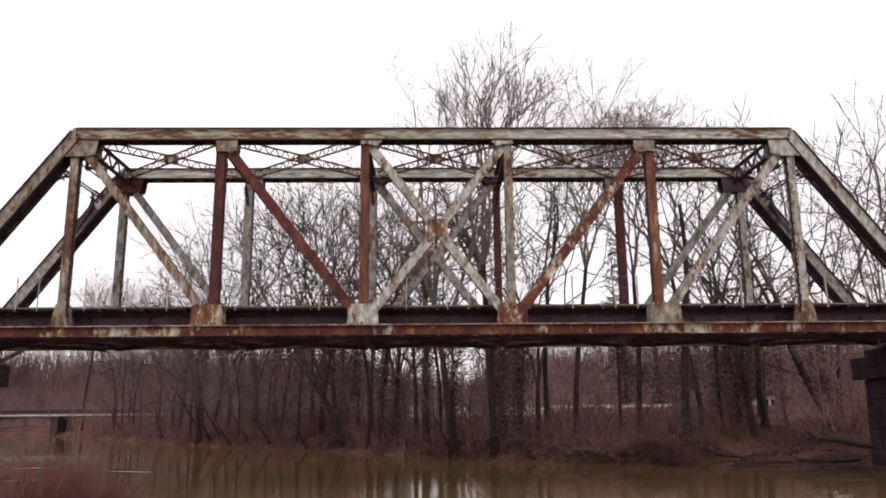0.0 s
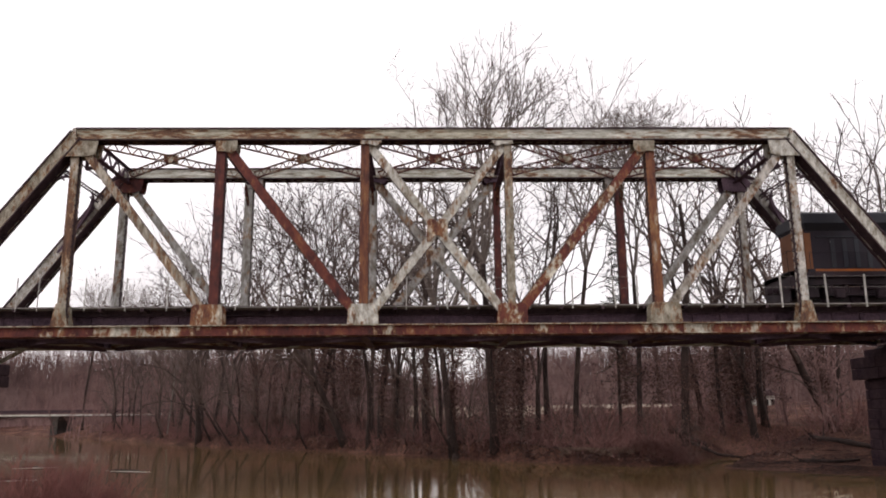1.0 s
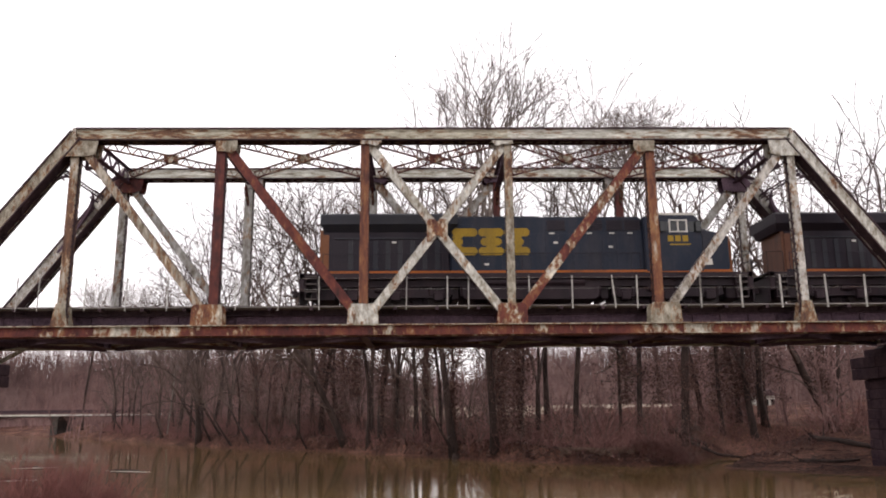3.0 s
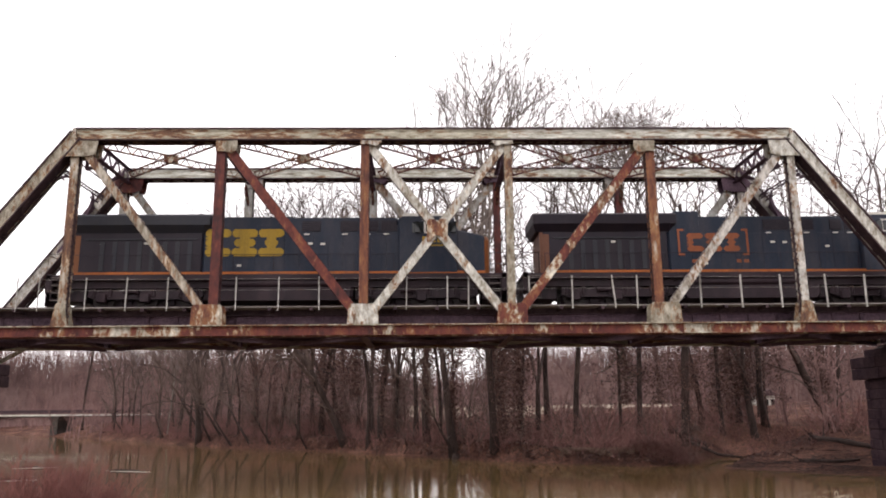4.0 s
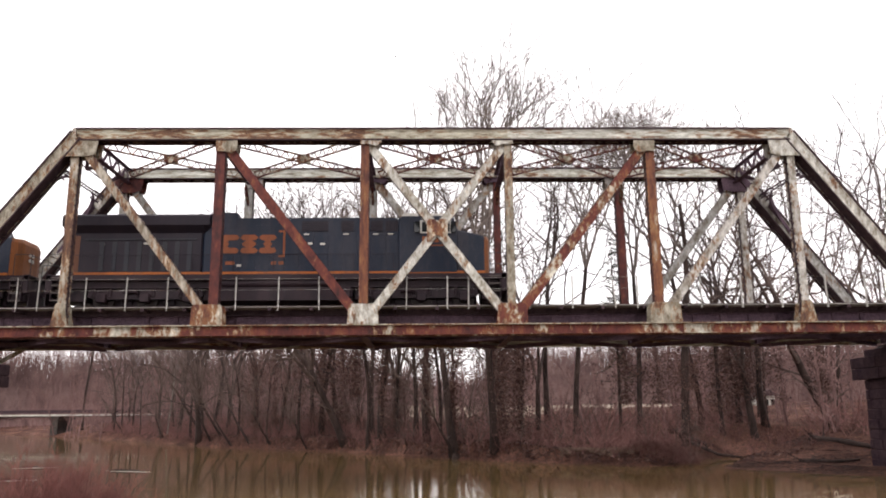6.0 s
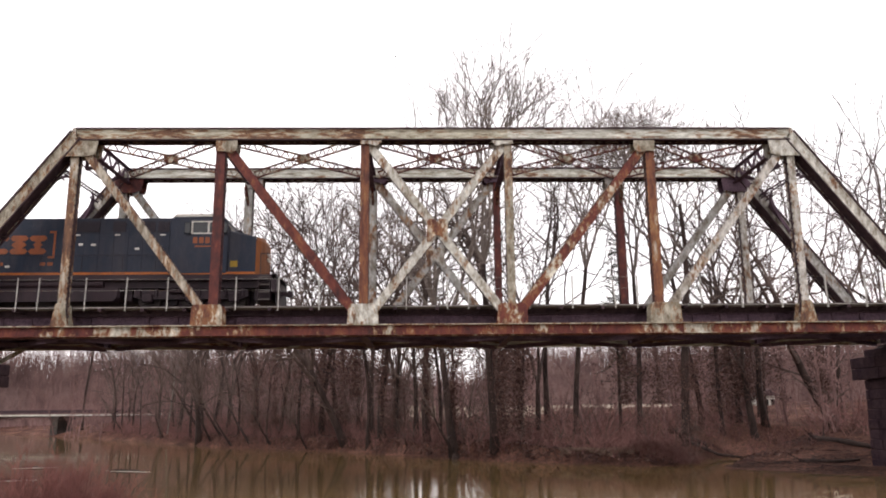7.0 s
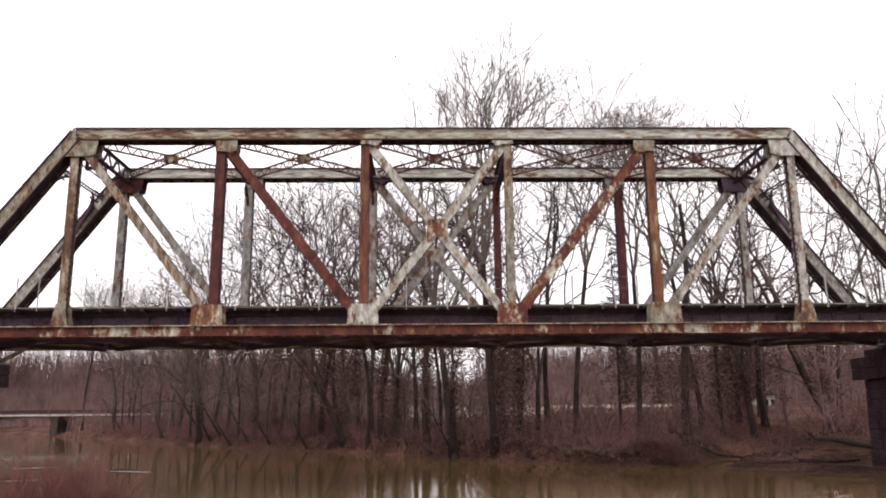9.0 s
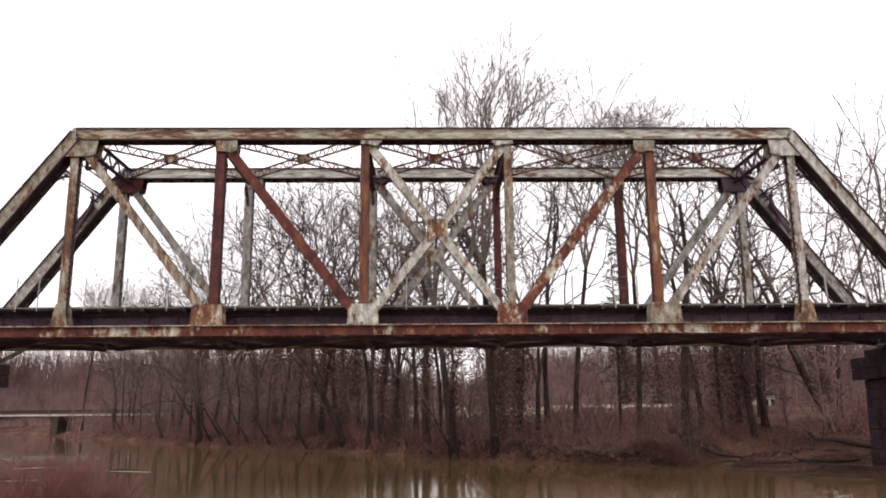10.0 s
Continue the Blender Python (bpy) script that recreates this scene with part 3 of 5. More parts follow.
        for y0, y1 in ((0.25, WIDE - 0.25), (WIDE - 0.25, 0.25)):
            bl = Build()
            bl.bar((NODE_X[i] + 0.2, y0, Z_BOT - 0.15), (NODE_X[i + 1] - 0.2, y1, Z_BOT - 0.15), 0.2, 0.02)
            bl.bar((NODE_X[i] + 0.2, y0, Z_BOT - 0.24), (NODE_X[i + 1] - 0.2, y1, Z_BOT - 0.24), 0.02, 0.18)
            part("bottom_lateral", bl, STEEL_SHADE, bridge)
    bl = Build()
    bl.bar((-23.2, WIDE + 0.3, 5.75), (-21.5, WIDE + 0.3, 6.7), 0.1, 0.2, up=(0, 0, 1))
    part("end_strut", bl, STEEL_PALE, bridge)
    # open timber deck
    rng = random.Random(4)
    tie = None
    for k in range(96):
        x = NODE_X[0] + 0.2 + k * 0.4935
        if tie is None:
            bl = Build()
            bl.chamfer_box(-0.12, 0.12, -1.6, 1.6, -0.125, 0.125, 0.015)
            tie = bl.mesh("tie", CREOSOTE)
        ob = part("tie", tie, None, bridge)
        ob.matrix_basis = pose(x + rng.uniform(-0.03, 0.03), WIDE / 2 + 0.02 + rng.uniform(-0.01, 0.06), 7.805 + rng.uniform(-0.008, 0.01), 0, 0, rng.uniform(-0.8, 0.8))
    for y in (1.28, 4.82):
        for k in range(12):
            x0 = NODE_X[0] + k * 3.94
            bl = Build()
            bl.chamfer_box(x0 + 0.01, x0 + 3.93, y - 0.1, y + 0.1, 7.935, 8.1, 0.012)
            part("guard_timber", bl, CREOSOTE, bridge)
    # Added thin boards that block the sky between the tie ends.
    for k in range(12):
        x0 = NODE_X[0] + k * 3.94
        bl = Build()
        bl.chamfer_box(x0 + 0.01, x0 + 3.93, 1.40, 1.425, 7.66, 7.93, 0.005)
        part("spacer_timber", bl, CREOSOTE, bridge)
    for k in range(12):
        for j, y in enumerate((0.62, 0.87, 1.12)):
            x0 = NODE_X[0] + k * 3.94
            bl = Build()
            bl.chamfer_box(x0 + 0.01 + rng.uniform(0, 0.05), x0 + 3.93, y - 0.11, y + 0.11, 7.93 + rng.uniform(0, 0.012), 7.98, 0.008)
            part("walkway_plank", bl, PLANK, bridge)
    for k in range(25):
        x = NODE_X[0] + 0.45 + k * 1.93
        bl = Build()
        bl.chamfer_box(x - 0.08, x + 0.08, 0.5, 1.5, 7.78, 7.925, 0.01)
        part("walkway_bearer", bl, CREOSOTE, bridge)
    posts = [-23, -21.2, -19.27, -18.31, -16.17, -14.31, -12.41, -9.29, -7.33, -5.45, -3.6, -1.43, 0.47, 1.45, 4.3, 6.3, 8.32, 9.34, 12.33, 14.26, 16.15, 18.3, 20.14, 22.0]
    for k, x in enumerate(posts):
        bl = Build()
        lean = rng.uniform(-0.03, 0.03) if abs(x - 8.32) > 0.1 else -0.14
        bl.bar((x, 0.5, 7.80), (x + lean, 0.5, 9.36), 0.085, 0.014, up=(1, 0, 0))
        bl.bar((x - 0.02, 0.53, 7.80), (x + lean - 0.02, 0.53, 9.36), 0.012, 0.055, up=(1, 0, 0))
        part("rail_post", bl, POST_PAINT, bridge)
    for z in (8.75, 9.27):
        bl = Build()
        bl.cyl((NODE_X[0], 0.5, z), (NODE_X[7], 0.5, z), 0.006, 5)
        part("rail_cable", bl, STEEL_FAR, bridge)


def rail_profile(y):
    return [(y - 0.07, 7.93), (y + 0.07, 7.93), (y + 0.07, 7.945), (y + 0.01, 7.965), (y + 0.01, 8.02), (y + 0.036, 8.028), (y + 0.036, 8.06), (y - 0.036, 8.06), (y - 0.036, 8.028), (y - 0.01, 8.02), (y - 0.01, 7.965), (y - 0.07, 7.945)]


def build_track():
    track = thing("railway_track", "worn steel rails running over the bridge", "railway track")
    for y in (WIDE / 2 - 0.755, WIDE / 2 + 0.755):
        bl = Build()
        pr = rail_profile(y)
        n = len(pr)
        for x in (-100.0, 100.0):
            bl.v += [(x, p[0], p[1]) for p in pr]
        bl.f = [tuple(range(n)), tuple(reversed(range(n, 2 * n)))] + [((i + 1) % n, i, n + i, n + (i + 1) % n) for i in range(n)]
        part("rail", bl, RAIL_STEEL, track)
    for e in (-1, 1):
        span = thing("girder_span", "dark steel plate girder approach span with timber ties", "bridge", "approach spans")
        bl = Build()
        xa, xb = (NODE_X[7] + 0.3, 100) if e > 0 else (-100, NODE_X[0] - 0.3)
        for y in (2.1, 4.0):
            bl.box(xa, xb, y - 0.02, y + 0.02, 6.3, 7.66)
            for z in (6.3, 7.66):
                bl.box(xa, xb, y - 0.2, y + 0.2, z - 0.02, z + 0.02)
        part("girder", bl, STEEL_DARK, span)
        bl = Build()
        x = xa + 0.3
        while x < xb:
            bl.box(x - 0.12, x + 0.12, 1.45, 4.65, 7.68, 7.93)
            x += 0.5
        part("tie", bl, CREOSOTE, span)


def build_pier(x0, x1, e):
    """A coursed stone pier with a projecting cap; e is the side that faces the span."""
    pier = thing("bridge_pier", "coursed sandstone bridge pier, the bridge's shade put into its dark colour", "bridge pier", "bridge piers")
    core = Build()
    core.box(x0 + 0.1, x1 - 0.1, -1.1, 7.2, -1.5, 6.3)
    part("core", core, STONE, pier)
    rng = random.Random(round(x0 * 10))
    z, row = -0.5, 0
    while z < 5.6:
        tall = 0.52 if z < 4.3 else 0.6
        cap = z > 4.3
        grow = 0.42 if cap else 0.03 * max(0, 4 - z) * 0.5
        xa, xb, ya, yb = x0 - grow, x1 + grow, -1.2 - grow, 7.3 + grow
        for face in range(3):
            s = (ya if face != 1 else xa) - (0.5 if row % 2 else 0) * 0.8
            lim = yb if face != 1 else xb
            lo = ya if face != 1 else xa
            while s < lim:
                ln = rng.uniform(0.85, 1.3)
                a, b = max(lo, s), min(lim, s + ln)
                s += ln
                if b - a < 0.1:
                    continue
                j = rng.uniform(-0.02, 0.02)
                bl = Build()
                if face == 0:
                    bl.chamfer_box(xa - 0.03 + j, xa + 0.3, a + 0.012, b - 0.012, z + 0.012, z + tall - 0.012, 0.03)
                elif face == 2:
                    bl.chamfer_box(xb - 0.3, xb + 0.03 + j, a + 0.012, b - 0.012, z + 0.012, z + tall - 0.012, 0.03)
                else:
                    bl.chamfer_box(a + 0.012, b - 0.012, ya - 0.03 + j, ya + 0.3, z + 0.012, z + tall - 0.012, 0.03)
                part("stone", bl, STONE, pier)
        z += tall
        row += 1
    for y in (0, WIDE):
        bl = Build()
        xb = x0 + 0.75 if e < 0 else x1 - 0.75
        bl.prism([(xb - 0.5, 6.3), (xb + 0.5, 6.3), (xb + 0.3, 6.42), (xb + 0.3, 6.5), (xb - 0.3, 6.5), (xb - 0.3, 6.42)], y - 0.4, y + 0.4)
        part("bearing", bl, STEEL_DARK, pier)


build_bridge()
build_track()
build_pier(23.35, 26.0, -1)
build_pier(-26.0, -23.35, 1)

# ---- trees and woods ----
def limb(rng, bl, p, d, length, r, level, top, least, fine=1.0):
    """One limb and, from it, its own smaller limbs; level 1 is a main limb, 4 a twig."""
    segs = (0, 8, 5, 3, 2)[level]
    wob = (0, 0.12, 0.2, 0.24, 0.28)[level] * (1 if fine == 1 else 0.62)
    lift = (0, 0.04, 0.03, 0.015, 0.0)[level]
    pts, rad = [p.copy()], [r]
    q = d.copy()
    for i in range(segs):
        q = (q + Vector((rng.gauss(0, wob), rng.gauss(0, wob), rng.gauss(0, wob) * 0.6 + lift))).normalized()
        pts.append(pts[-1] + q * (length / segs))
        rad.append(max(least * (0.5 if i == segs - 1 else 1), r * (1 - 0.82 * ((i + 1) / segs))))
    bl.tube(pts, rad, (0, 6, 4, 3, 3)[level])
    if level >= top:
        return
    count = (0, rng.randint(7, 9), rng.randint(4, 6), rng.randint(3, 4))[level]
    if level > 1:
        count = round(count * fine)
    start = (0, 0.16, 0.12, 0.1)[level]
    for k in range(count):
        t = start + (1 - start) * (k + rng.random()) / count
        i = min(segs - 1, int(t * segs))
        at = pts[i].lerp(pts[i + 1], t * segs - i)
        along = (pts[i + 1] - pts[i]).normalized()
        side = along.cross(Vector((rng.gauss(0, 1), rng.gauss(0, 1), rng.gauss(0, 1)))).normalized()
        ang = radians(rng.uniform(32, 74))
        nd = along * math.cos(ang) + side * math.sin(ang)
        size = length * (0.52 - 0.30 * t) * rng.uniform(0.7, 1.25)
        limb(rng, bl, at, nd, size, max(least, min(rad[i] * 0.68, r * 0.5)), level + 1, top, least, fine)


def tree_pair(seed, height, girth, split=0.4, limbs=5, spread=24, lean=(0, 0), top=4, bark=None, twig=None, least=0.011, fine=1.0):
    """A trunk that forks at a share of its height into ascending limbs. Returns the meshes of trunk and crown."""
    rng = random.Random(seed)
    trunk, crown = Build(), Build()
    q = Vector((lean[0], lean[1], 1)).normalized()
    low = height * split
    pts, rad = [Vector((0, 0, -0.5))], [girth * 1.45]
    for i in range(7):
        q = (q + Vector((rng.gauss(0, 0.045), rng.gauss(0, 0.045), 0.03))).normalized()
        pts.append(pts[-1] + q * ((low + 0.5) / 7))
        rad.append(girth * (1 - 0.38 * (i + 1) / 7) * (1.12 if i == 0 else 1))
    trunk.tube(pts, rad, 9)
    turn = rng.uniform(0, 6.28)
    for k in range(limbs):
        a = turn + 2.4 * k + rng.uniform(-0.4, 0.4)
        s = radians(spread * (0.25 + 1.05 * (k + rng.random()) / limbs))
        d = (q * math.cos(s) + Vector((math.cos(a), math.sin(a), 0)) * math.sin(s)).normalized()
        i = 7 if k < 4 else rng.randint(5, 6)
        limb(rng, crown, pts[i] - q * 0.15, d, (height - pts[i].z) / math.cos(s) ** 0.7 * rng.uniform(0.86, 1.0), rad[i] * (0.9 if k < 2 else 0.72), 1, top, least, fine)
    for k in range(4):
        i = rng.randint(3, 6)
        a = rng.uniform(0, 6.28)
        d = Vector((math.cos(a), math.sin(a), rng.uniform(0.3, 0.9))).normalized()
        limb(rng, crown, pts[i].copy(), d, height * 0.2 * rng.uniform(0.5, 1.1), girth * 0.25, 2, top, least, fine)
    f = height / sorted(v[2] for v in crown.v)[int(len(crown.v) * 0.9985)]
    for b in (trunk, crown):
        b.v = [(x * f, y * f, z * f) for x, y, z in b.v]
    return trunk.mesh("trunk", bark or BARK, True), crown.mesh("crown", twig or TWIG)


def fork(rng, bl, p, d, length, r, depth, least, spread):
    """A limb that splits in two again and again, with twigs on its outer orders."""
    m = p + (d + Vector((rng.gauss(0, 0.07), rng.gauss(0, 0.07), 0.02))).normalized() * length * 0.5
    q = (d + Vector((rng.gauss(0, 0.13), rng.gauss(0, 0.13), 0.05))).normalized()
    e = m + q * length * 0.5
    bl.tube([p, m, e], [r, max(least, r * 0.9), max(least * 0.8, r * 0.8)], 6 if depth > 5 else 4 if depth > 2 else 3)
    if depth < 5:
        for k in range(2):
            t = rng.random()
            at = p.lerp(m, t * 2) if t < 0.5 else m.lerp(e, t * 2 - 1)
            f = (q * 0.7 + Vector((rng.gauss(0, 0.8), rng.gauss(0, 0.8), rng.gauss(0.0, 0.5)))).normalized()
            g = (f + Vector((rng.gauss(0, 0.4), rng.gauss(0, 0.4), 0.15))).normalized()
            ln = length * rng.uniform(0.35, 0.75)
            bl.tube([at, at + f * ln * 0.5, at + f * ln * 0.5 + g * ln * 0.5], [least, least * 0.85, least * 0.5], 3)
    if depth == 0:
        return
    side = q.cross(Vector((rng.gauss(0, 1), rng.gauss(0, 1), rng.gauss(0, 0.6)))).normalized()
    for k, w in ((1, rng.uniform(0.5, 0.9)), (-1, rng.uniform(0.8, 1.25))):
        ang = radians(spread * w * (1 + 0.11 * max(0, 6 - depth)))
        nd = (q * math.cos(ang) + side * (k * math.sin(ang)) + Vector((0, 0, 0.03))).normalized()
        fork(rng, bl, e, nd, length * rng.uniform(0.72, 0.95), max(least, r * rng.uniform(0.68, 0.84)), depth - 1, least, spread)


def forked_tree(seed, height, girth, split, stems, depth, spread, twig, least=0.013):
    """A tall trunk, broken into a few rising stems that fork to a fine fan-shaped crown."""
    rng = random.Random(seed)
    trunk, crown = Build(), Build()
    pts, rad, q = [Vector((0, 0, -0.5))], [girth * 1.4], Vector((0, 0, 1))
    for i in range(7):
        q = (q + Vector((rng.gauss(0, 0.03), rng.gauss(0, 0.03), 0.04))).normalized()
        pts.append(pts[-1] + q * ((height * split + 0.5) / 7))
        rad.append(girth * (1 - 0.36 * (i + 1) / 7))
    trunk.tube(pts, rad, 9)
    turn = rng.uniform(0, 6.28)
    for k in range(stems):
        a = turn + 6.283 * k / stems + rng.uniform(-0.4, 0.4)
        s = radians(spread * rng.uniform(0.6, 1.0))
        d = (q * math.cos(s) + Vector((math.cos(a), math.sin(a), 0)) * math.sin(s)).normalized()
        fork(rng, crown, pts[7] - q * 0.1, d, height * (1 - split) * 0.26, rad[7] * 0.74, depth, least, spread)
    f = height / sorted(v[2] for v in crown.v)[int(len(crown.v) * 0.995)]
    for b in (trunk, crown):
        b.v = [(x * f, y * f, z * f) for x, y, z in b.v]
    return trunk.mesh("trunk", BARK, True), crown.mesh("crown", twig)


KIND_SPECS = {
    "great_b": (12, 31.0, 0.36, 0.42, 8, 28, (-0.06, 0), 4, BARK, TWIG_PALE, 0.012),
    "tall_b": (22, 29.0, 0.28, 0.34, 6, 28, (-0.05, 0.03), 4),
    "tall_d": (24, 29.0, 0.30, 0.38, 6, 30, (-0.03, 0.0), 4),
    "slim_a": (31, 18.0, 0.13, 0.3, 3, 16, (0.04, 0.05), 3),
    "slim_b": (32, 17.0, 0.12, 0.2, 4, 20, (-0.1, 0.0), 3),
    "slim_c": (33, 15.0, 0.10, 0.4, 3, 18, (0.12, 0.04), 3),
    "leaning": (41, 17.0, 0.36, 0.42, 5, 30, (-0.5, -0.05), 4),
    "leaning_slim": (42, 10.0, 0.14, 0.4, 4, 34, (-0.75, -0.1), 3),
    "far": (61, 29.0, 0.3, 0.2, 6, 28, (0.03, 0), 3, None, None, 0.03),
    "bank_a": (71, 21.0, 0.30, 0.62, 5, 26, (-0.03, 0.02), 3, None, TWIG_DARK, 0.012),
    "bank_b": (72, 19.0, 0.20, 0.50, 4, 24, (-0.07, 0.0), 3, None, TWIG_DARK, 0.012),
    "bank_c": (73, 17.0, 0.15, 0.55, 4, 22, (0.05, 0.0), 3, None, TWIG_DARK, 0.012),
    "birch": (74, 13.0, 0.10, 0.6, 4, 24, (0.03, 0.0), 3, BARK_PALE, TWIG_PALE, 0.012),
    "low": (51, 7.0, 0.07, 0.12, 4, 34, (0.05, 0.0), 3, None, None, 0.007),
}
TREE_KINDS = {
    "great_a": forked_tree(98, 30.2, 0.34, 0.50, 4, 7, 18, TWIG_PALE),
    "tall_a": forked_tree(8, 29.0, 0.38, 0.22, 3, 6, 23, TWIG_DARK, 0.014),
    "tall_c": forked_tree(9, 29.0, 0.38, 0.18, 3, 6, 24, TWIG_DARK, 0.014),
    "dome": forked_tree(5, 30.2, 0.28, 0.52, 4, 7, 24, TWIG_PALE),
}
TALL_LABEL = "tall bare grey-brown deciduous tree on the river bank"
GREAT_LABEL = "very tall bare sycamore with pale upper limbs"
DOME_LABEL = "tall bare tree with a fine rounded pale crown"
SLIM_LABEL = "slender bare young tree among the bank woods"
LEAN_LABEL = "bare tree leaning out over the muddy water"
LOW_LABEL = "low twiggy leafless shrub at the water's edge"


def plant(kind, x, y, turn, label, size=1.0, category="tree"):
    if kind not in TREE_KINDS:
        TREE_KINDS[kind] = tree_pair(*KIND_SPECS[kind])
    t = thing("shrub" if category == "shrub" else "tree", label, category, "bare riverbank " + category + "s")
    part("trunk", TREE_KINDS[kind][0], None, t)
    part("crown", TREE_KINDS[kind][1], None, t)
    t.matrix_basis = pose(x, y, ground_z(x, y), 0, 0, turn)
    t.scale = (size, size, size)
    return t


def build_trees():
    plant("great_a", 4.3, 21.0, 90, GREAT_LABEL)
    plant("great_b", 1.55, 23.6, 0, "tall bare tree rising from the water's edge", 0.87)
    plant("dome", 11.3, 27.5, 30, DOME_LABEL, 0.96)
    plant("dome", 17.2, 31, 150, DOME_LABEL, 1.0)
    plant("dome", 23.0, 32.5, 260, DOME_LABEL, 0.99)
    for kind, x, y, turn, tall in (
            ("tall_b", -5.5, 40, 80, 27.5), ("tall_d", -1.4, 36, 200, 26), ("tall_a", -9.4, 47, 120, 27), 
            ("tall_d", 27.5, 36, 140, 28), 
            ("tall_a", 25.6, 28, 60, 26.5), 
            ("tall_a", 38.0, 27, 20, 27), ("tall_c", -12.7, 52, 80, 27.5), ("tall_b", -16.8, 56, 30, 27), ("tall_a", -20.4, 60, 200, 29),
            ("tall_c", -25.2, 66, 310, 27), ("tall_d", -30.6, 74, 160, 26), ("tall_a", -36.7, 84, 340, 26), ("tall_b", -43.1, 95, 100, 24),
            ("dome", -66.9, 150, 230, 34), ("far", -49.0, 112, 20, 25), ("far", -70.0, 146, 300, 29), ("far", -60.0, 128, 150, 24), ("far", -40.0, 92, 80, 24),
            ("tall_c", -3.8, 52, 220, 29), ("tall_a", -11.4, 50, 40, 28.5), ("tall_c", 9.6, 37, 250, 25), ("dome", -85.0, 166, 40, 38),  ("tall_b", 41, 44, 10, 31),
            ("tall_b", -29.5, 76, 10, 28), ):
        plant(kind, x, y, turn, TALL_LABEL, tall / 29)
    rng = random.Random(77)
    for k in range(42):
        x = rng.uniform(-38, 36)
        y = bank_line(x) + rng.uniform(2.5, 26) * (1.0 if x > -10 else 1.3)
        if (14.5 < x < 26 and y < 27) or (4 < x < 17 and k % 3 == 0):
            continue
        plant(rng.choice(("slim_a", "slim_b", "slim_c")), x, y, rng.uniform(0, 360), SLIM_LABEL, rng.uniform(0.55, 1.15))
    for kind, x, y, turn, size in (
            ("bank_b", -5.6, 36.4, 0, 1.0), ("bank_a", -4.3, 35.6, 40, 1.0), ("bank_b", -3.1, 36.5, 200, 0.9), ("bank_a", -0.4, 30.0, 90, 0.9), ("bank_b", 0.7, 31.5, 0, 0.9),
            ("bank_c", 6.7, 24.5, 180, 1.0), ("bank_a", 5.7, 29.5, 150, 1.15), ("bank_b", 11.0, 40, 60, 1.45), 
            ("bank_b", 22.7, 27.2, 20, 0.95), ("bank_c", 39.4, 60, 0, 1.0), ("bank_b", 43.0, 66, 40, 0.9), ("bank_a", 27.8, 31, 70, 0.9),
            ("bank_b", -58.2, 116, 20, 0.95), ("bank_c", -56.8, 116, 100, 1.0), ("bank_b", -55.2, 117, 220, 0.9), ("bank_c", -47.2, 98, 0, 0.8),
            ("birch", -38.0, 83, 0, 1.0), ("bank_c", -17.4, 51, 190, 0.7), ("bank_b", -13.3, 46, 200, 0.85), ("bank_a", -10.8, 45, 20, 0.85), ("bank_b", -22.0, 58, 0, 0.8), ("bank_b", -31.5, 72, 70, 0.9)):
        plant(kind, x, y, turn, "straight bare tree trunk standing in the bank woods", size)
    plant("leaning", -8.0, 40.6, 5, LEAN_LABEL)
    plant("leaning", 31.8, 26, 5, "thick bare tree leaning over the river bank", 1.12)
    for x, y, turn, size in ((-21.9, 55.2, 0, 1.0), (-24.0, 60, 20, 1.3), (-11.9, 43.6, 40, 0.8), (-38.6, 83, 60, 0.8), (-54, 110, 10, 1.0), (1.8, 23.2, 20, 0.9), (-28.0, 67.5, 0, 1.6), (-19.2, 51.8, -20, 1.1), (-16.4, 48.4, 30, 0.9), (-26.2, 62.6, 50, 1.2)):
        plant("leaning_slim", x, y, turn, LEAN_LABEL, size)
    for k in range(60):
        x = rng.uniform(-40, 14) if k < 46 else rng.uniform(26, 40)
        y = bank_line(x) + rng.uniform(0.8, 9)
        plant("low", x, y, rng.uniform(0, 360), LOW_LABEL, rng.uniform(0.45, 1.1), "shrub")
    for x in (15.2, 14.4, 13.2):
        plant("low", x, bank_line(x) + 1.5, x * 70, LOW_LABEL, 0.55, "shrub")


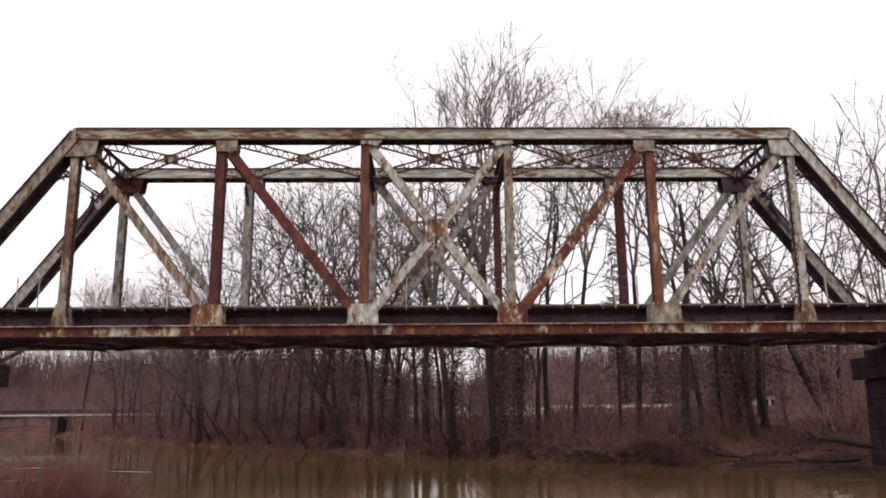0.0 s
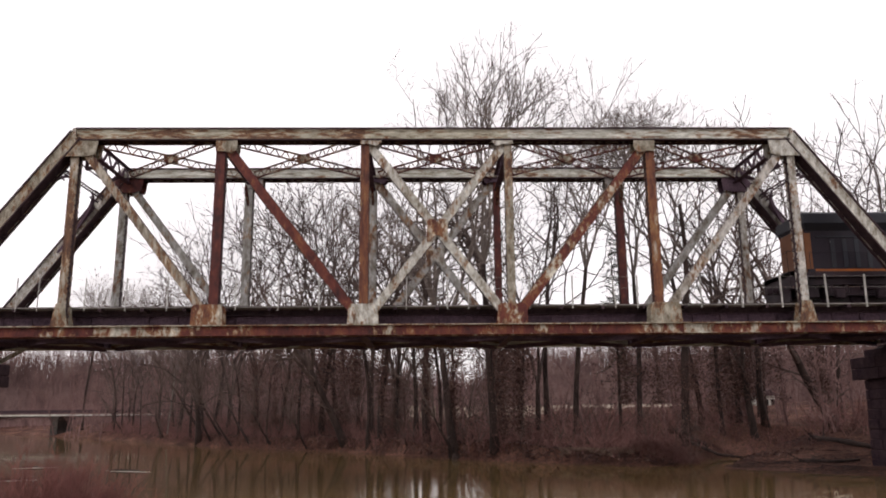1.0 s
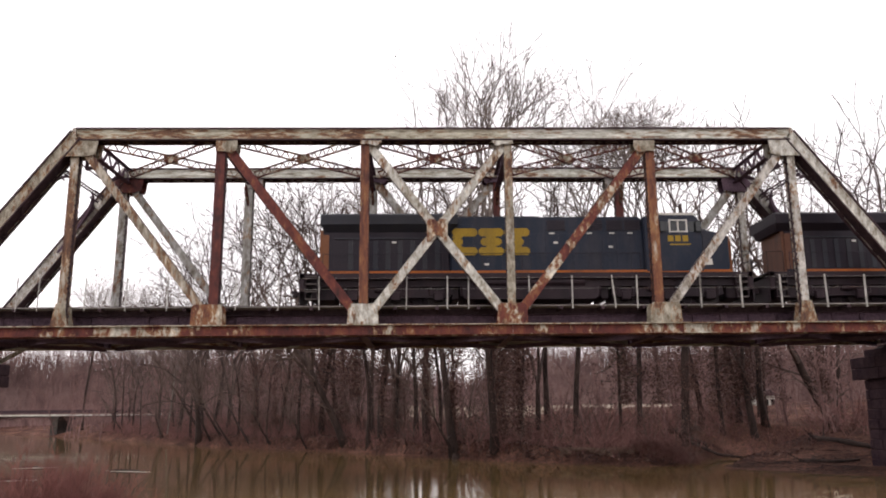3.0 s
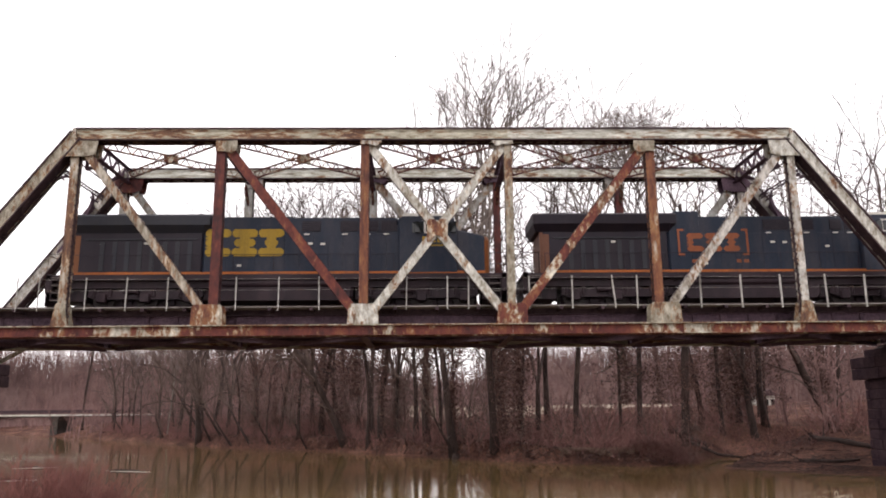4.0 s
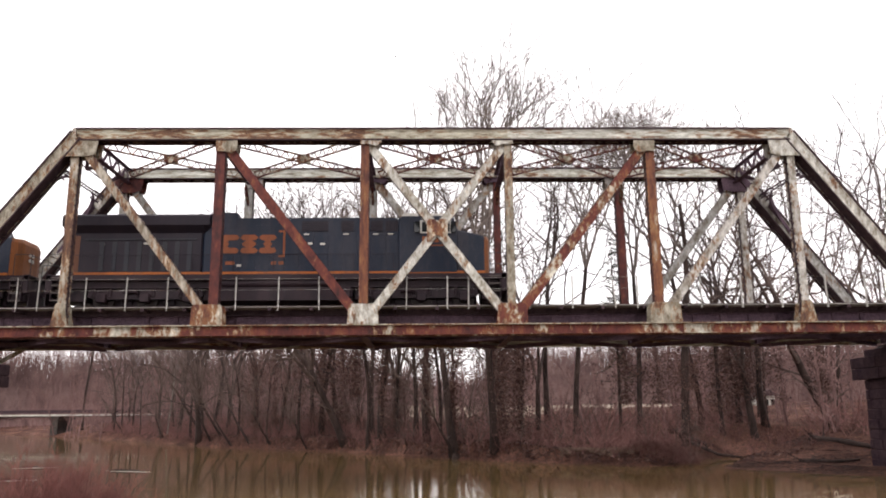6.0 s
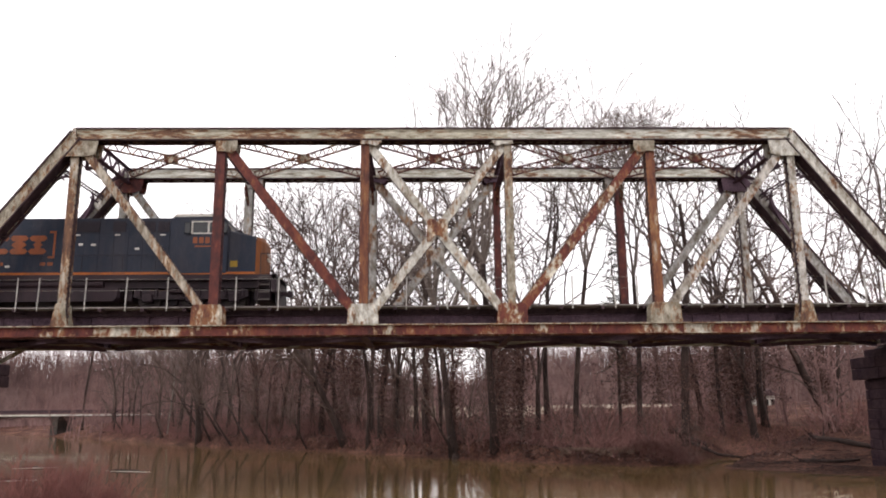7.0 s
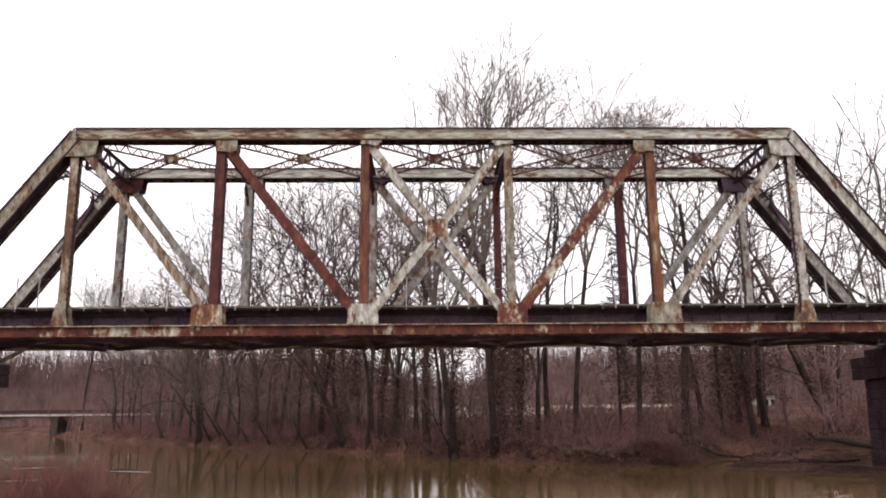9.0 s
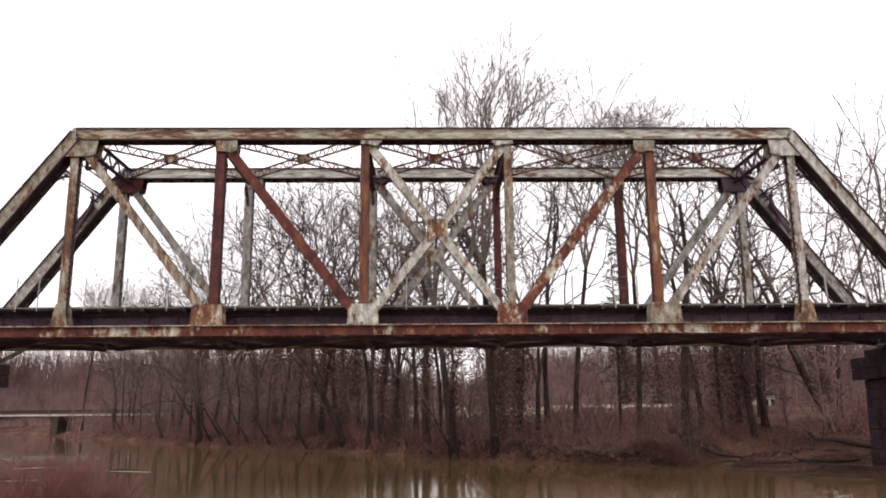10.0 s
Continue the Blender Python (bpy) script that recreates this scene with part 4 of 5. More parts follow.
def build_arching_tree(x, y):
    """A waterside tree whose limbs arch far out over the river."""
    tree = thing("tree", "bare tree with long limbs arching out over the river", "tree", "bare riverbank trees")
    rng = random.Random(15)
    z = ground_z(x, y)
    trunk, crown = Build(), Build()
    trunk.tube([(0, 0, -0.4), (-0.1, 0, 1.6), (-0.3, 0, 3.4), (-0.55, 0, 5.3)], [0.5, 0.38, 0.33, 0.27], 9)
    for start, way, r in (((-0.5, 0, 5.2), ((-1.3, 0.1, 1.5), (-1.9, 0, 1.5), (-2.1, -0.2, 1.1), (-2.2, 0, 0.4)), 0.17),
                          ((-0.3, 0, 3.6), ((-1.4, 0.2, 1.0), (-2.1, 0, 0.5), (-2.4, 0.1, -0.3), (-1.4, 0, -0.3)), 0.11),
                          ((-0.5, 0, 5.1), ((-0.5, 0.3, 2.2), (-0.9, 0.2, 2.4), (-0.6, 0, 2.5), (-0.4, 0, 2.2)), 0.16),
                          ((-0.5, 0, 5.0), ((0.3, -0.2, 2.4), (0.2, 0, 2.6), (0.6, 0.1, 2.4), (0.4, 0, 2.0)), 0.18),
                          ((-0.2, 0, 4.2), ((1.4, 0.2, 1.2), (1.9, 0, 0.6), (2.2, 0.1, 0.2), (1.6, 0, -0.3)), 0.10)):
        pts = [Vector(start)]
        for w in way:
            mid = pts[-1] + Vector(w) * 0.5 + Vector((rng.gauss(0, 0.1), rng.gauss(0, 0.1), rng.gauss(0, 0.1)))
            end = pts[-1] + Vector(w)
            pts += [mid, end]
        n = len(pts) - 1
        crown.tube(pts, [r * (1 - 0.8 * i / n) for i in range(n + 1)], 6)
        for k in range(22):
            t = rng.uniform(0.15, 1.0) * n
            i = min(n - 1, int(t))
            d = ((pts[i + 1] - pts[i]).normalized() * 0.7 + Vector((rng.gauss(0, 0.6), rng.gauss(0, 0.6), rng.gauss(0.25, 0.5)))).normalized()
            limb(rng, crown, pts[i].lerp(pts[i + 1], t - i), d, rng.uniform(0.9, 2.4), 0.03, 3, 4, 0.012)
    part("trunk", trunk.mesh("trunk", BARK, True), None, tree)
    part("crown", crown, TWIG_DARK, tree)
    tree.matrix_basis = pose(x, y, z)


def build_cedar(x, y, tall):
    """A thin evergreen with short ragged sprays along its stem."""
    tree = thing("cedar", "thin ragged dark evergreen among the bare trees", "tree")
    rng = random.Random(28)
    trunk, sprays = Build(), Build()
    trunk.tube([(0, 0, -0.3), (0.1, 0, tall * 0.35), (-0.05, 0, tall * 0.7), (0, 0, tall)], [0.16, 0.12, 0.07, 0.02], 8)
    for k in range(230):
        t = 0.22 + 0.78 * rng.random() ** 0.8
        a = rng.uniform(0, 6.28)
        reach = (0.55 + 2.3 * (1 - t)) * rng.uniform(0.3, 1.2)
        d = Vector((math.cos(a), math.sin(a), rng.gauss(0.1, 0.35)))
        p = Vector((0, 0, t * tall))
        e = p + d * reach + Vector((0, 0, rng.gauss(-0.1, 0.2)))
        sprays.tube([p, p.lerp(e, 0.5) + Vector((0, 0, rng.uniform(-0.05, 0.12))), e], [0.02, 0.014, 0.008], 3)
        for j in range(int(4 + 9 * reach)):
            c = p.lerp(e, rng.uniform(0.35, 1.1))
            f = (d * 0.4 + Vector((rng.gauss(0, 0.6), rng.gauss(0, 0.6), rng.gauss(-0.1, 0.5)))).normalized()
            sprays.tube([c, c + f * rng.uniform(0.1, 0.3)], [0.026, 0.009], 3)
    part("trunk", trunk, BARK, tree)
    part("foliage", sprays, CEDAR, tree, "dull dark green scale-leaf sprays")
    tree.matrix_basis = pose(x, y, ground_z(x, y))


def build_snag():
    snag = thing("dead_snag", "dark broken-off dead tree trunk among the trees", "tree")
    bl = Build()
    z = ground_z(19.0, 24)
    bl.tube([(18.7, 24, z - 0.4), (18.9, 24, z + 3), (19.2, 24, 9), (19.7, 24, 13), (19.75, 24, 16), (19.6, 24, 19.3)], [0.36, 0.3, 0.27, 0.22, 0.18, 0.13], 8)
    part("trunk", bl, BARK, snag)
    bl = Build()
    bl.tube([(19.7, 24, 14.5), (19.0, 24, 15.6), (18.5, 24.1, 17.2)], [0.1, 0.07, 0.03], 5)
    part("limb", bl, BARK, snag)


def leaf_cloud(name, label, spots, count, spread, seed):
    """Dead leaves that still cling to vines and low growth."""
    rng = random.Random(seed)
    bl = Build()
    for k in range(count):
        x, y, z0, z1, r = spots[rng.randrange(len(spots))]
        t = rng.random()
        a = rng.uniform(0, 6.28)
        rr = r * abs(rng.gauss(0, 0.6)) * (0.4 + math.sin(math.pi * min(1, t * 1.05)))
        c = Vector((x + rr * math.cos(a), y + rr * math.sin(a), z0 + (z1 - z0) * t))
        u = Vector((rng.gauss(0, 1), rng.gauss(0, 1), rng.gauss(0, 1))).normalized() * rng.uniform(0.05, 0.11) * spread
        v = u.cross(Vector((rng.gauss(0, 1), rng.gauss(0, 1), rng.gauss(0, 1)))).normalized() * rng.uniform(0.04, 0.08) * spread
        bl.add([tuple(c - u), tuple(c - v * 0.9), tuple(c + u), tuple(c + v)], [(0, 1, 2, 3)])
        if k % 6 == 0:
            d = Vector((rng.gauss(0, 1), rng.gauss(0, 1), rng.gauss(0.4, 0.6))).normalized()
            bl.tube([c - d * 0.5, c + d * 0.4], [0.012, 0.007], 3)
    setting(name, bl, DEAD_LEAF, label, "vines", "stuff")


def build_far_woods():
    """Hundreds of bare trees and saplings, too many to count, deep in the flood plain."""
    rng = random.Random(5)
    bl = Build()
    for k in range(760):
        if k < 470:
            x = rng.uniform(-70, 75)
            y = bank_line(max(-40, min(x, 24))) + rng.uniform(16, 95)
            if -8 < x < 9 and y > 60 and rng.random() < 0.1:
                continue
        else:
            x = rng.uniform(-190, -34)
            y = bank_line(x) + rng.uniform(5, 75)
            if y > 420:
                continue
        if y < 92 and 0.405 < (x + 0.6) / (y + 35.7) < 0.445 and k % 4:
            continue
        tall = (rng.uniform(7, 20) if k % 3 else rng.uniform(4, 8)) * (1.25 if x < -40 else (0.62 if y < 62 else 0.86) if 1 < x < 32 else 1)
        p = Vector((x, y, ground_z(x, y) - 0.3))
        q = Vector((rng.gauss(0, 0.1), rng.gauss(0, 0.1), 1)).normalized()
        pts, r = [p], rng.uniform(0.05, 0.17)
        for i in range(5):
            q = (q + Vector((rng.gauss(0, 0.07), rng.gauss(0, 0.07), 0.03))).normalized()
            pts.append(pts[-1] + q * tall / 5)
        bl.tube(pts, [r, r * 0.9, r * 0.75, r * 0.55, r * 0.35, 0.02], 4)
        for j in range(15):
            t = rng.uniform(0.08, 0.97) * 5
            i = min(4, int(t))
            a = pts[i].lerp(pts[i + 1], t - i)
            d = Vector((rng.gauss(0, 1), rng.gauss(0, 1), 0)).normalized() * 0.75 + Vector((0, 0, rng.uniform(0.35, 1.3)))
            d.normalize()
            ln = tall * rng.uniform(0.14, 0.3) * (1.15 - t / 7)
            b1 = a + d * ln * 0.5
            b2 = b1 + (d + Vector((rng.gauss(0, 0.25), rng.gauss(0, 0.25), 0.2))).normalized() * ln * 0.5
            bl.tube([a, b1, b2], [r * 0.4 * (1 - t / 7) + 0.012, 0.022, 0.012], 3)
            for m in range(4):
                c = a.lerp(b1, rng.random()) if m < 2 else b1.lerp(b2, rng.random())
                e = (d + Vector((rng.gauss(0, 0.7), rng.gauss(0, 0.7), rng.gauss(0.1, 0.5)))).normalized()
                bl.tube([c, c + e * ln * rng.uniform(0.3, 0.6)], [0.02, 0.012], 3)
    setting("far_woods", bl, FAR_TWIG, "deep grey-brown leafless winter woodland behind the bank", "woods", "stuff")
    # the dense wood that closes the distance
    for dist, base, seed in ((430, 18, 1), (360, 8, 5)):
        ridge, ridge_twigs = Build(), Build()
        for i in range(1501):
            a = radians(58 + 98 * i / 1500)
            x, y = math.cos(a) * dist, math.sin(a) * dist - 35
            open_mid = 1 - (0.52 + 0.35 * noise.noise((i * 0.05, 5, seed))) * smooth01(1.6 - abs(x - 5) / (30 * dist / 430))
            h = (base + 3.5 * noise.noise((i * 0.02, 3, seed)) + 2 * noise.noise((i * 0.09, 8, seed)) + 2.4 * noise.noise((i * 0.4, 1, seed))) * open_mid * (1 - 0.3 * smooth01((-70 - x) / 60))
            ridge.v += [(x, y, 1.0), (x, y, 5 + h * 0.6), (x, y, 6 + h), (x * 1.08, y * 1.08 + 3, 1.0)]
            for m in range(19 if x > -280 else 0):
                a = Vector((x + rng.uniform(-0.5, 0.5), y - 1, 3 + h * rng.uniform(0.3, 1.1)))
                up = (4 + 25 * rng.random() ** 1.1) * (0.3 + 0.7 * open_mid)
                side = rng.gauss(0, 0.07) * up
                b = a + Vector((side, 0, up * 0.55))
                ridge_twigs.tube([a, b, b + Vector((side + rng.gauss(0, 0.10) * up, 0, up * 0.45))], [0.14, 0.09, 0.04], 3)
            if i:
                k = 4 * i
                ridge.f += [(k - 4, k, k + 1, k - 3), (k - 3, k + 1, k + 2, k - 2), (k - 2, k + 2, k + 3, k - 1)]
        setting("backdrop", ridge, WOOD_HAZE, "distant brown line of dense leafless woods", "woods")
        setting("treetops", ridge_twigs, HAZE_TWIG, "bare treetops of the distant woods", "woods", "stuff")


def build_brush():
    rng = random.Random(9)
    bl = Build()
    for k in range(4200):
        x = rng.uniform(-62, 40)
        y = bank_line(x) + 0.8 + (26 if x < 14 else 45) * rng.random() ** (1.4 if x < 14 else 0.9)
        if (14.8 < x < 27 and y < 15 + 2 * noise.noise((x, 0, 0))) or ground_z(x, y) < 0.15:
            continue
        # the wood floor lies open before the white shed
        if y > 32 and 0.36 < (x + 0.6) / (y + 35.7) < 0.50 and k % 5:
            continue
        p = Vector((x, y, ground_z(x, y) - 0.05))
        h = rng.uniform(0.6, 3.8) * min(1, 0.35 + (y - bank_line(x)) / 9) * (0.6 + 0.5 * noise.noise((x * 0.2, y * 0.2, 5)) + 0.25)
        for j in range(2):
            d = Vector((rng.gauss(0, 0.5), rng.gauss(0, 0.5), 1)).normalized()
            q = (d + Vector((rng.gauss(0, 0.4), rng.gauss(0, 0.4), 0.0))).normalized()
            bl.tube([p, p + d * h * 0.5, p + d * h * 0.5 + q * h * 0.5], [0.026, 0.018, 0.010], 3)
            for m in range(3):
                a = p + d * h * rng.uniform(0.15, 0.5)
                e = Vector((rng.gauss(0, 0.8), rng.gauss(0, 0.8), 0.6)).normalized()
                bl.tube([a, a + e * h * rng.uniform(0.2, 0.45)], [0.015, 0.008], 3)
    setting("underbrush", bl, TWIG_RED, "dense tangle of leafless reddish-brown undergrowth on the bank", "undergrowth", "stuff")
    bl = Build()
    for k in range(520):
        a, r = rng.uniform(0, 6.28), rng.random() ** 0.6
        p = Vector((13.9 + 2.3 * r * math.cos(a), 14.3 + 1.4 * r * math.sin(a), 0))
        p.z = max(0.0, ground_z(p.x, p.y)) - 0.05
        d = Vector((rng.gauss(0, 0.5) + 0.2, rng.gauss(-0.25, 0.4), 1)).normalized()
        h = rng.uniform(0.7, 1.9) * (1.15 - 0.6 * r)
        m = p + d * h * 0.6
        e = m + Vector((d.x * 1.6 + rng.gauss(0, 0.4), d.y * 1.6 + rng.gauss(0, 0.3), -0.2)).normalized() * h * 0.6
        bl.tube([p, m, e], [0.018, 0.013, 0.006], 3)
        for j in range(4):
            c = m.lerp(e, rng.random())
            f = Vector((rng.gauss(0, 1), rng.gauss(0, 1), rng.gauss(-0.3, 0.6))).normalized()
            bl.tube([c, c + f * rng.uniform(0.15, 0.45)], [0.009, 0.005], 3)
    setting("waterside_thicket", bl, TWIG_RED, "dark leafless thicket hanging over the muddy water", "undergrowth", "stuff")
    # Added tan blades stand in for pale sand along the bank's lip.
    bl = Build()
    for k in range(2600):
        x = rng.uniform(8.2, 13.4)
        y = bank_line(x) + rng.uniform(1.0, 2.3)
        p = Vector((x, y, ground_z(x, y) - 0.01))
        d = Vector((rng.gauss(0, 0.6), rng.gauss(-0.3, 0.6), 0.55)).normalized()
        bl.tube([p, p + d * rng.uniform(0.1, 0.26)], [0.014, 0.006], 3)
    setting("sandy_lip_blades", bl, TAN_LIP, "short tan blades standing in for the sandy lip of the bank", "grass", "stuff")
    bl = Build()
    for k in range(26000):
        x = rng.uniform(-30, 34)
        y = bank_line(x) + 0.3 + 14 * rng.random() ** 2
        z = ground_z(x, y)
        if z < 0.12 or (x > 15 and y < 13):
            continue
        c = Vector((x, y, z + 0.02))
        u = Vector((rng.gauss(0, 1), rng.gauss(0, 1), rng.gauss(0, 0.5))).normalized() * rng.uniform(0.06, 0.15)
        v = u.cross(Vector((rng.gauss(0, 0.4), rng.gauss(0, 0.4), 1))).normalized() * rng.uniform(0.04, 0.1)
        bl.add([tuple(c - u), tuple(c - v), tuple(c + u), tuple(c + v + Vector((0, 0, 0.05)))], [(0, 1, 2, 3)])
    setting("leaf_litter", bl, DEAD_LEAF, "fallen brown leaves scattered over the river bank", "leaves", "stuff")


def build_driftwood():
    for n, (pts, r, label) in enumerate((
            ([(18.6, 22.5, 0.5), (19.9, 20.6, 0.25), (21.2, 19.0, 0.1)], 0.13, "dark waterlogged log lying down the bank"),
            ([(18.3, 24.6, 0.9), (18.9, 23.6, 0.5), (19.8, 22.8, 0.2)], 0.3, "fallen root mass of an uprooted tree"),
            ([(23.4, 20.2, 0.1), (24.4, 19.4, 0.1), (25.8, 19.0, 0.12)], 0.14, "dark waterlogged log lying on the mud"),
            ([(24.6, 16.8, 0.12), (25.2, 13.5, 0.12), (25.6, 10.0, 0.14)], 0.2, "long drift log stranded on the mud flat"),
            ([(20.6, 9.6, 0.06), (22.0, 8.9, 0.06), (23.4, 8.8, 0.1)], 0.13, "long drift log stranded on the mud flat"))):
        log = thing("drift_log", label, "log", "stranded logs")
        bl = Build()
        pts = [(x, y, max(0.0, ground_z(x, y)) + up) for x, y, up in pts]
        bl.tube(pts, [r, r * 0.85, r * 0.5], 8)
        part("stem", bl, BARK, log)
        rng = random.Random(n)
        bl = Build()
        a, b = Vector(pts[0]), Vector(pts[1])
        for k in range(9 if n == 1 else 3):
            c = a.lerp(b, rng.uniform(0, 0.6))
            d = Vector((rng.gauss(0, 1), rng.gauss(0, 1), rng.uniform(0, 1))).normalized()
            bl.tube([c, c + d * 0.5, c + d * 0.9 + Vector((0, 0, 0.1))], [r * 0.4, r * 0.25, 0.02], 5)
        part("roots" if n == 1 else "broken_branch", bl, BARK, log)
    rng = random.Random(8)
    bl = Build()
    for k in range(700):
        x = rng.uniform(15.5, 31)
        y = bank_line(x) + 0.3 + 13 * rng.random()
        z = ground_z(x, y)
        if z < 0.03 or (22.6 < x < 26.6 and -1.6 < y < 7.8):
            continue
        a = rng.uniform(0, 6.28)
        d = Vector((math.cos(a), math.sin(a), rng.uniform(-0.05, 0.15))) * rng.uniform(0.1, 0.5)
        c = Vector((x, y, z + 0.01))
        bl.tube([c - d, c + Vector((0, 0, 0.03)), c + d], [0.008, 0.016, 0.006], 4)
    setting("drift_sticks", bl, BARK, "small drift sticks scattered over the mud flat", "sticks", "stuff")
    stump = thing("tree_stump", "dark wet tree stump standing at the waterline", "stump")
    bl = Build()
    bl.tube([(1.6, 22.6, -0.3), (1.6, 22.6, 0.2), (1.62, 22.65, 0.45)], [0.34, 0.27, 0.2], 10)
    part("stem", bl, BARK, stump)
    rng = random.Random(3)
    for k, (x, y, ln, turn) in enumerate(((-18.3, 13.2, 3.4, -22), (-26.0, 18.0, 2.6, 10), (-21.6, 6.3, 1.8, 8))):
        branch = thing("floating_branch", "wet branch breaking the water surface", "branch", "floating branches")
        bl = Build()
        d = Vector((math.cos(radians(turn)), math.sin(radians(turn)), 0))
        c = Vector((x, y, 0.0))
        bl.tube([c - d * ln / 2 - Vector((0, 0, 0.08)), c - d * ln * 0.2 + Vector((0, 0, 0.05)), c + d * ln * 0.2 + Vector((0, 0, 0.04)), c + d * ln / 2 - Vector((0, 0, 0.06))], [0.05, 0.08, 0.07, 0.03], 6)
        part("stem", bl, BARK, branch)
        foam = Build()
        for j in range(7):
            f = c + d * rng.uniform(-0.5, 0.3) * ln + Vector((0, rng.gauss(-0.15, 0.16), 0))
            w, n = rng.uniform(0.25, 0.6) * ln, 9
            foam.tube([f + d * (w * i / n) + Vector((0, rng.gauss(0, 0.035), 0.006)) for i in range(n + 1)], [0.004] + [rng.uniform(0.006, 0.022) for i in range(n - 1)] + [0.004], 5)
        part("foam", foam, FOAM, branch, "thin white foam streak")


def build_foreground():
    rng = random.Random(21)
    shrub = thing("foreground_shrub", "reddish leafless shrub on the near bank", "shrub")
    stems, tips = Build(), Build()
    for k in range(460):
        x, y = -4.08 + rng.uniform(-0.55, 0.55), -28.1 + rng.gauss(0, 0.25)
        p = Vector((x, y, ground_z(x, y) - 0.05))
        h = rng.uniform(1.3, 1.78) * (1.03 - 0.5 * (x + 4.08) ** 2)
        d = Vector((rng.gauss(0, 0.16), rng.gauss(0, 0.16), 1)).normalized()
        m = p + d * h * 0.6
        e = m + (d + Vector((rng.gauss(0, 0.3), rng.gauss(0, 0.3), 0))).normalized() * h * 0.4
        stems.tube([p, m, e], [0.007, 0.005, 0.003], 4)
        for j in range(70):
            a = p.lerp(m, rng.uniform(0.45, 1)) if j % 3 == 0 else m.lerp(e, rng.random())
            f = (d + Vector((rng.gauss(0, 0.6), rng.gauss(0, 0.6), rng.gauss(0, 0.3)))).normalized()
            tips.tube([a, a + f * rng.uniform(0.06, 0.2)], [0.0022, 0.0012], 3)
    tagged(part("stem", stems, SHRUB_RED, shrub), kind="stuff")
    tagged(part("twig", tips, SHRUB_RED, shrub), kind="stuff")
    tuft = thing("dry_weed", "dry tan weed tuft on the near bank", "weed")
    bl = Build()
    for k in range(60):
        x, y = 3.2 + rng.gauss(0, 0.07), -28.1 + rng.gauss(0, 0.07)
        p = Vector((x, y, ground_z(x, y) - 0.03))
        d = Vector((rng.gauss(0, 0.1), rng.gauss(0, 0.1), 1)).normalized()
        h = rng.uniform(1.14, 1.48)
        bl.tube([p, p + d * h, p + d * h + Vector((rng.gauss(0, 0.08), rng.gauss(0, 0.08), -0.02))], [0.005, 0.004, 0.006], 3)
    tagged(part("stalk", bl, DRY_GRASS, tuft), kind="stuff")


def build_road():
    bridge = thing("road_bridge", "low concrete road bridge with pale rail across the river", "bridge")
    z = 4.7
    bl = Build()
    bl.box(-190, -58, 148, 157, z - 0.45, z + 0.05)
    part("deck", bl, CONCRETE_DARK, bridge)
    bl = Build()
    bl.box(-190, -58, 147.7, 148.0, z - 0.25, z + 0.12)
    part("kerb_beam", bl, CONCRETE, bridge, "pale concrete edge beam")
    for y in (148.2, 156.6):
        bl = Build()
        for zz in (0.5, 0.85):
            bl.box(-190, -58, y, y + 0.08, z + zz, z + zz + 0.22)
        for k in range(54):
            bl.box(-190 + k * 2.5, -190 + k * 2.5 + 0.15, y + 0.08, y + 0.2, z, z + 1.1)
        part("guard_rail", bl, STEEL_DARK, bridge)
    for x in (-84, -112, -140):
        bl = Build()
        bl.chamfer_box(x - 0.8, x + 0.8, 148.4, 156.4, -1.5, z - 1.0, 0.1)
        bl.chamfer_box(x - 1.1, x + 1.1, 148.0, 156.8, z - 1.0, z - 0.45, 0.08)
        part("pier", bl, CONCRETE_DARK, bridge)
    road = Build()
    n = 60
    for i in range(n + 1):
        x = -4 + 144 * i / n
        z0 = 5.35
        road.v += [(x, 112, ground_z(x, 112) - 0.3), (x, 116, z0), (x, 123, z0 + 0.05), (x, 128, ground_z(x, 128) - 0.3)]
        if i:
            k = 4 * i
            road.f += [(k - 4, k, k + 1, k - 3), (k - 3, k + 1, k + 2, k - 2), (k - 2, k + 2, k + 3, k - 1)]
    setting("road", road, DRY_GRASS, "pale dry verge of an embanked road behind the woods", "road")
    shed = thing("white_shed", "small white building far behind the trees", "building")
    bl = Build()
    bl.box(52.6, 55.2, 90, 94, 3.0, 6.1)
    part("wall", bl, CONCRETE, shed)
    bl = Build()
    bl.prism([(52.3, 6.1), (55.5, 6.1), (53.9, 7.0)], 89.7, 94.3)
    part("roof", bl, STEEL_DARK, shed)
    for x in (52.9, 54.1):
        bl = Build()
        bl.box(x, x + 0.8, 89.95, 90.02, 4.4, 5.5)
        part("window", bl, GLASS, shed)


build_trees()
build_arching_tree(-28.4, 65)
build_cedar(16.5, 34.5, 17.5)
build_snag()
leaf_cloud("clinging_vines", "rust-brown dead leaves clinging to vines on a trunk", [(27.1, 26.2, 4, 15.6, 1.3), (26.0, 27.2, 9, 14.5, 1.2)], 1900, 1, 31)
leaf_cloud("ivy", "dull brown vine growth around a riverside trunk", [(4.9, 20.8, 1.5, 8.5, 1.2), (6.3, 22.6, 1.2, 8.5, 0.9), (19.0, 24.0, 1.0, 7.0, 1.4), (-3.0, 37.0, 1.5, 6.5, 1.6), (24.5, 30, 2, 8, 1.6)], 8000, 1, 32)
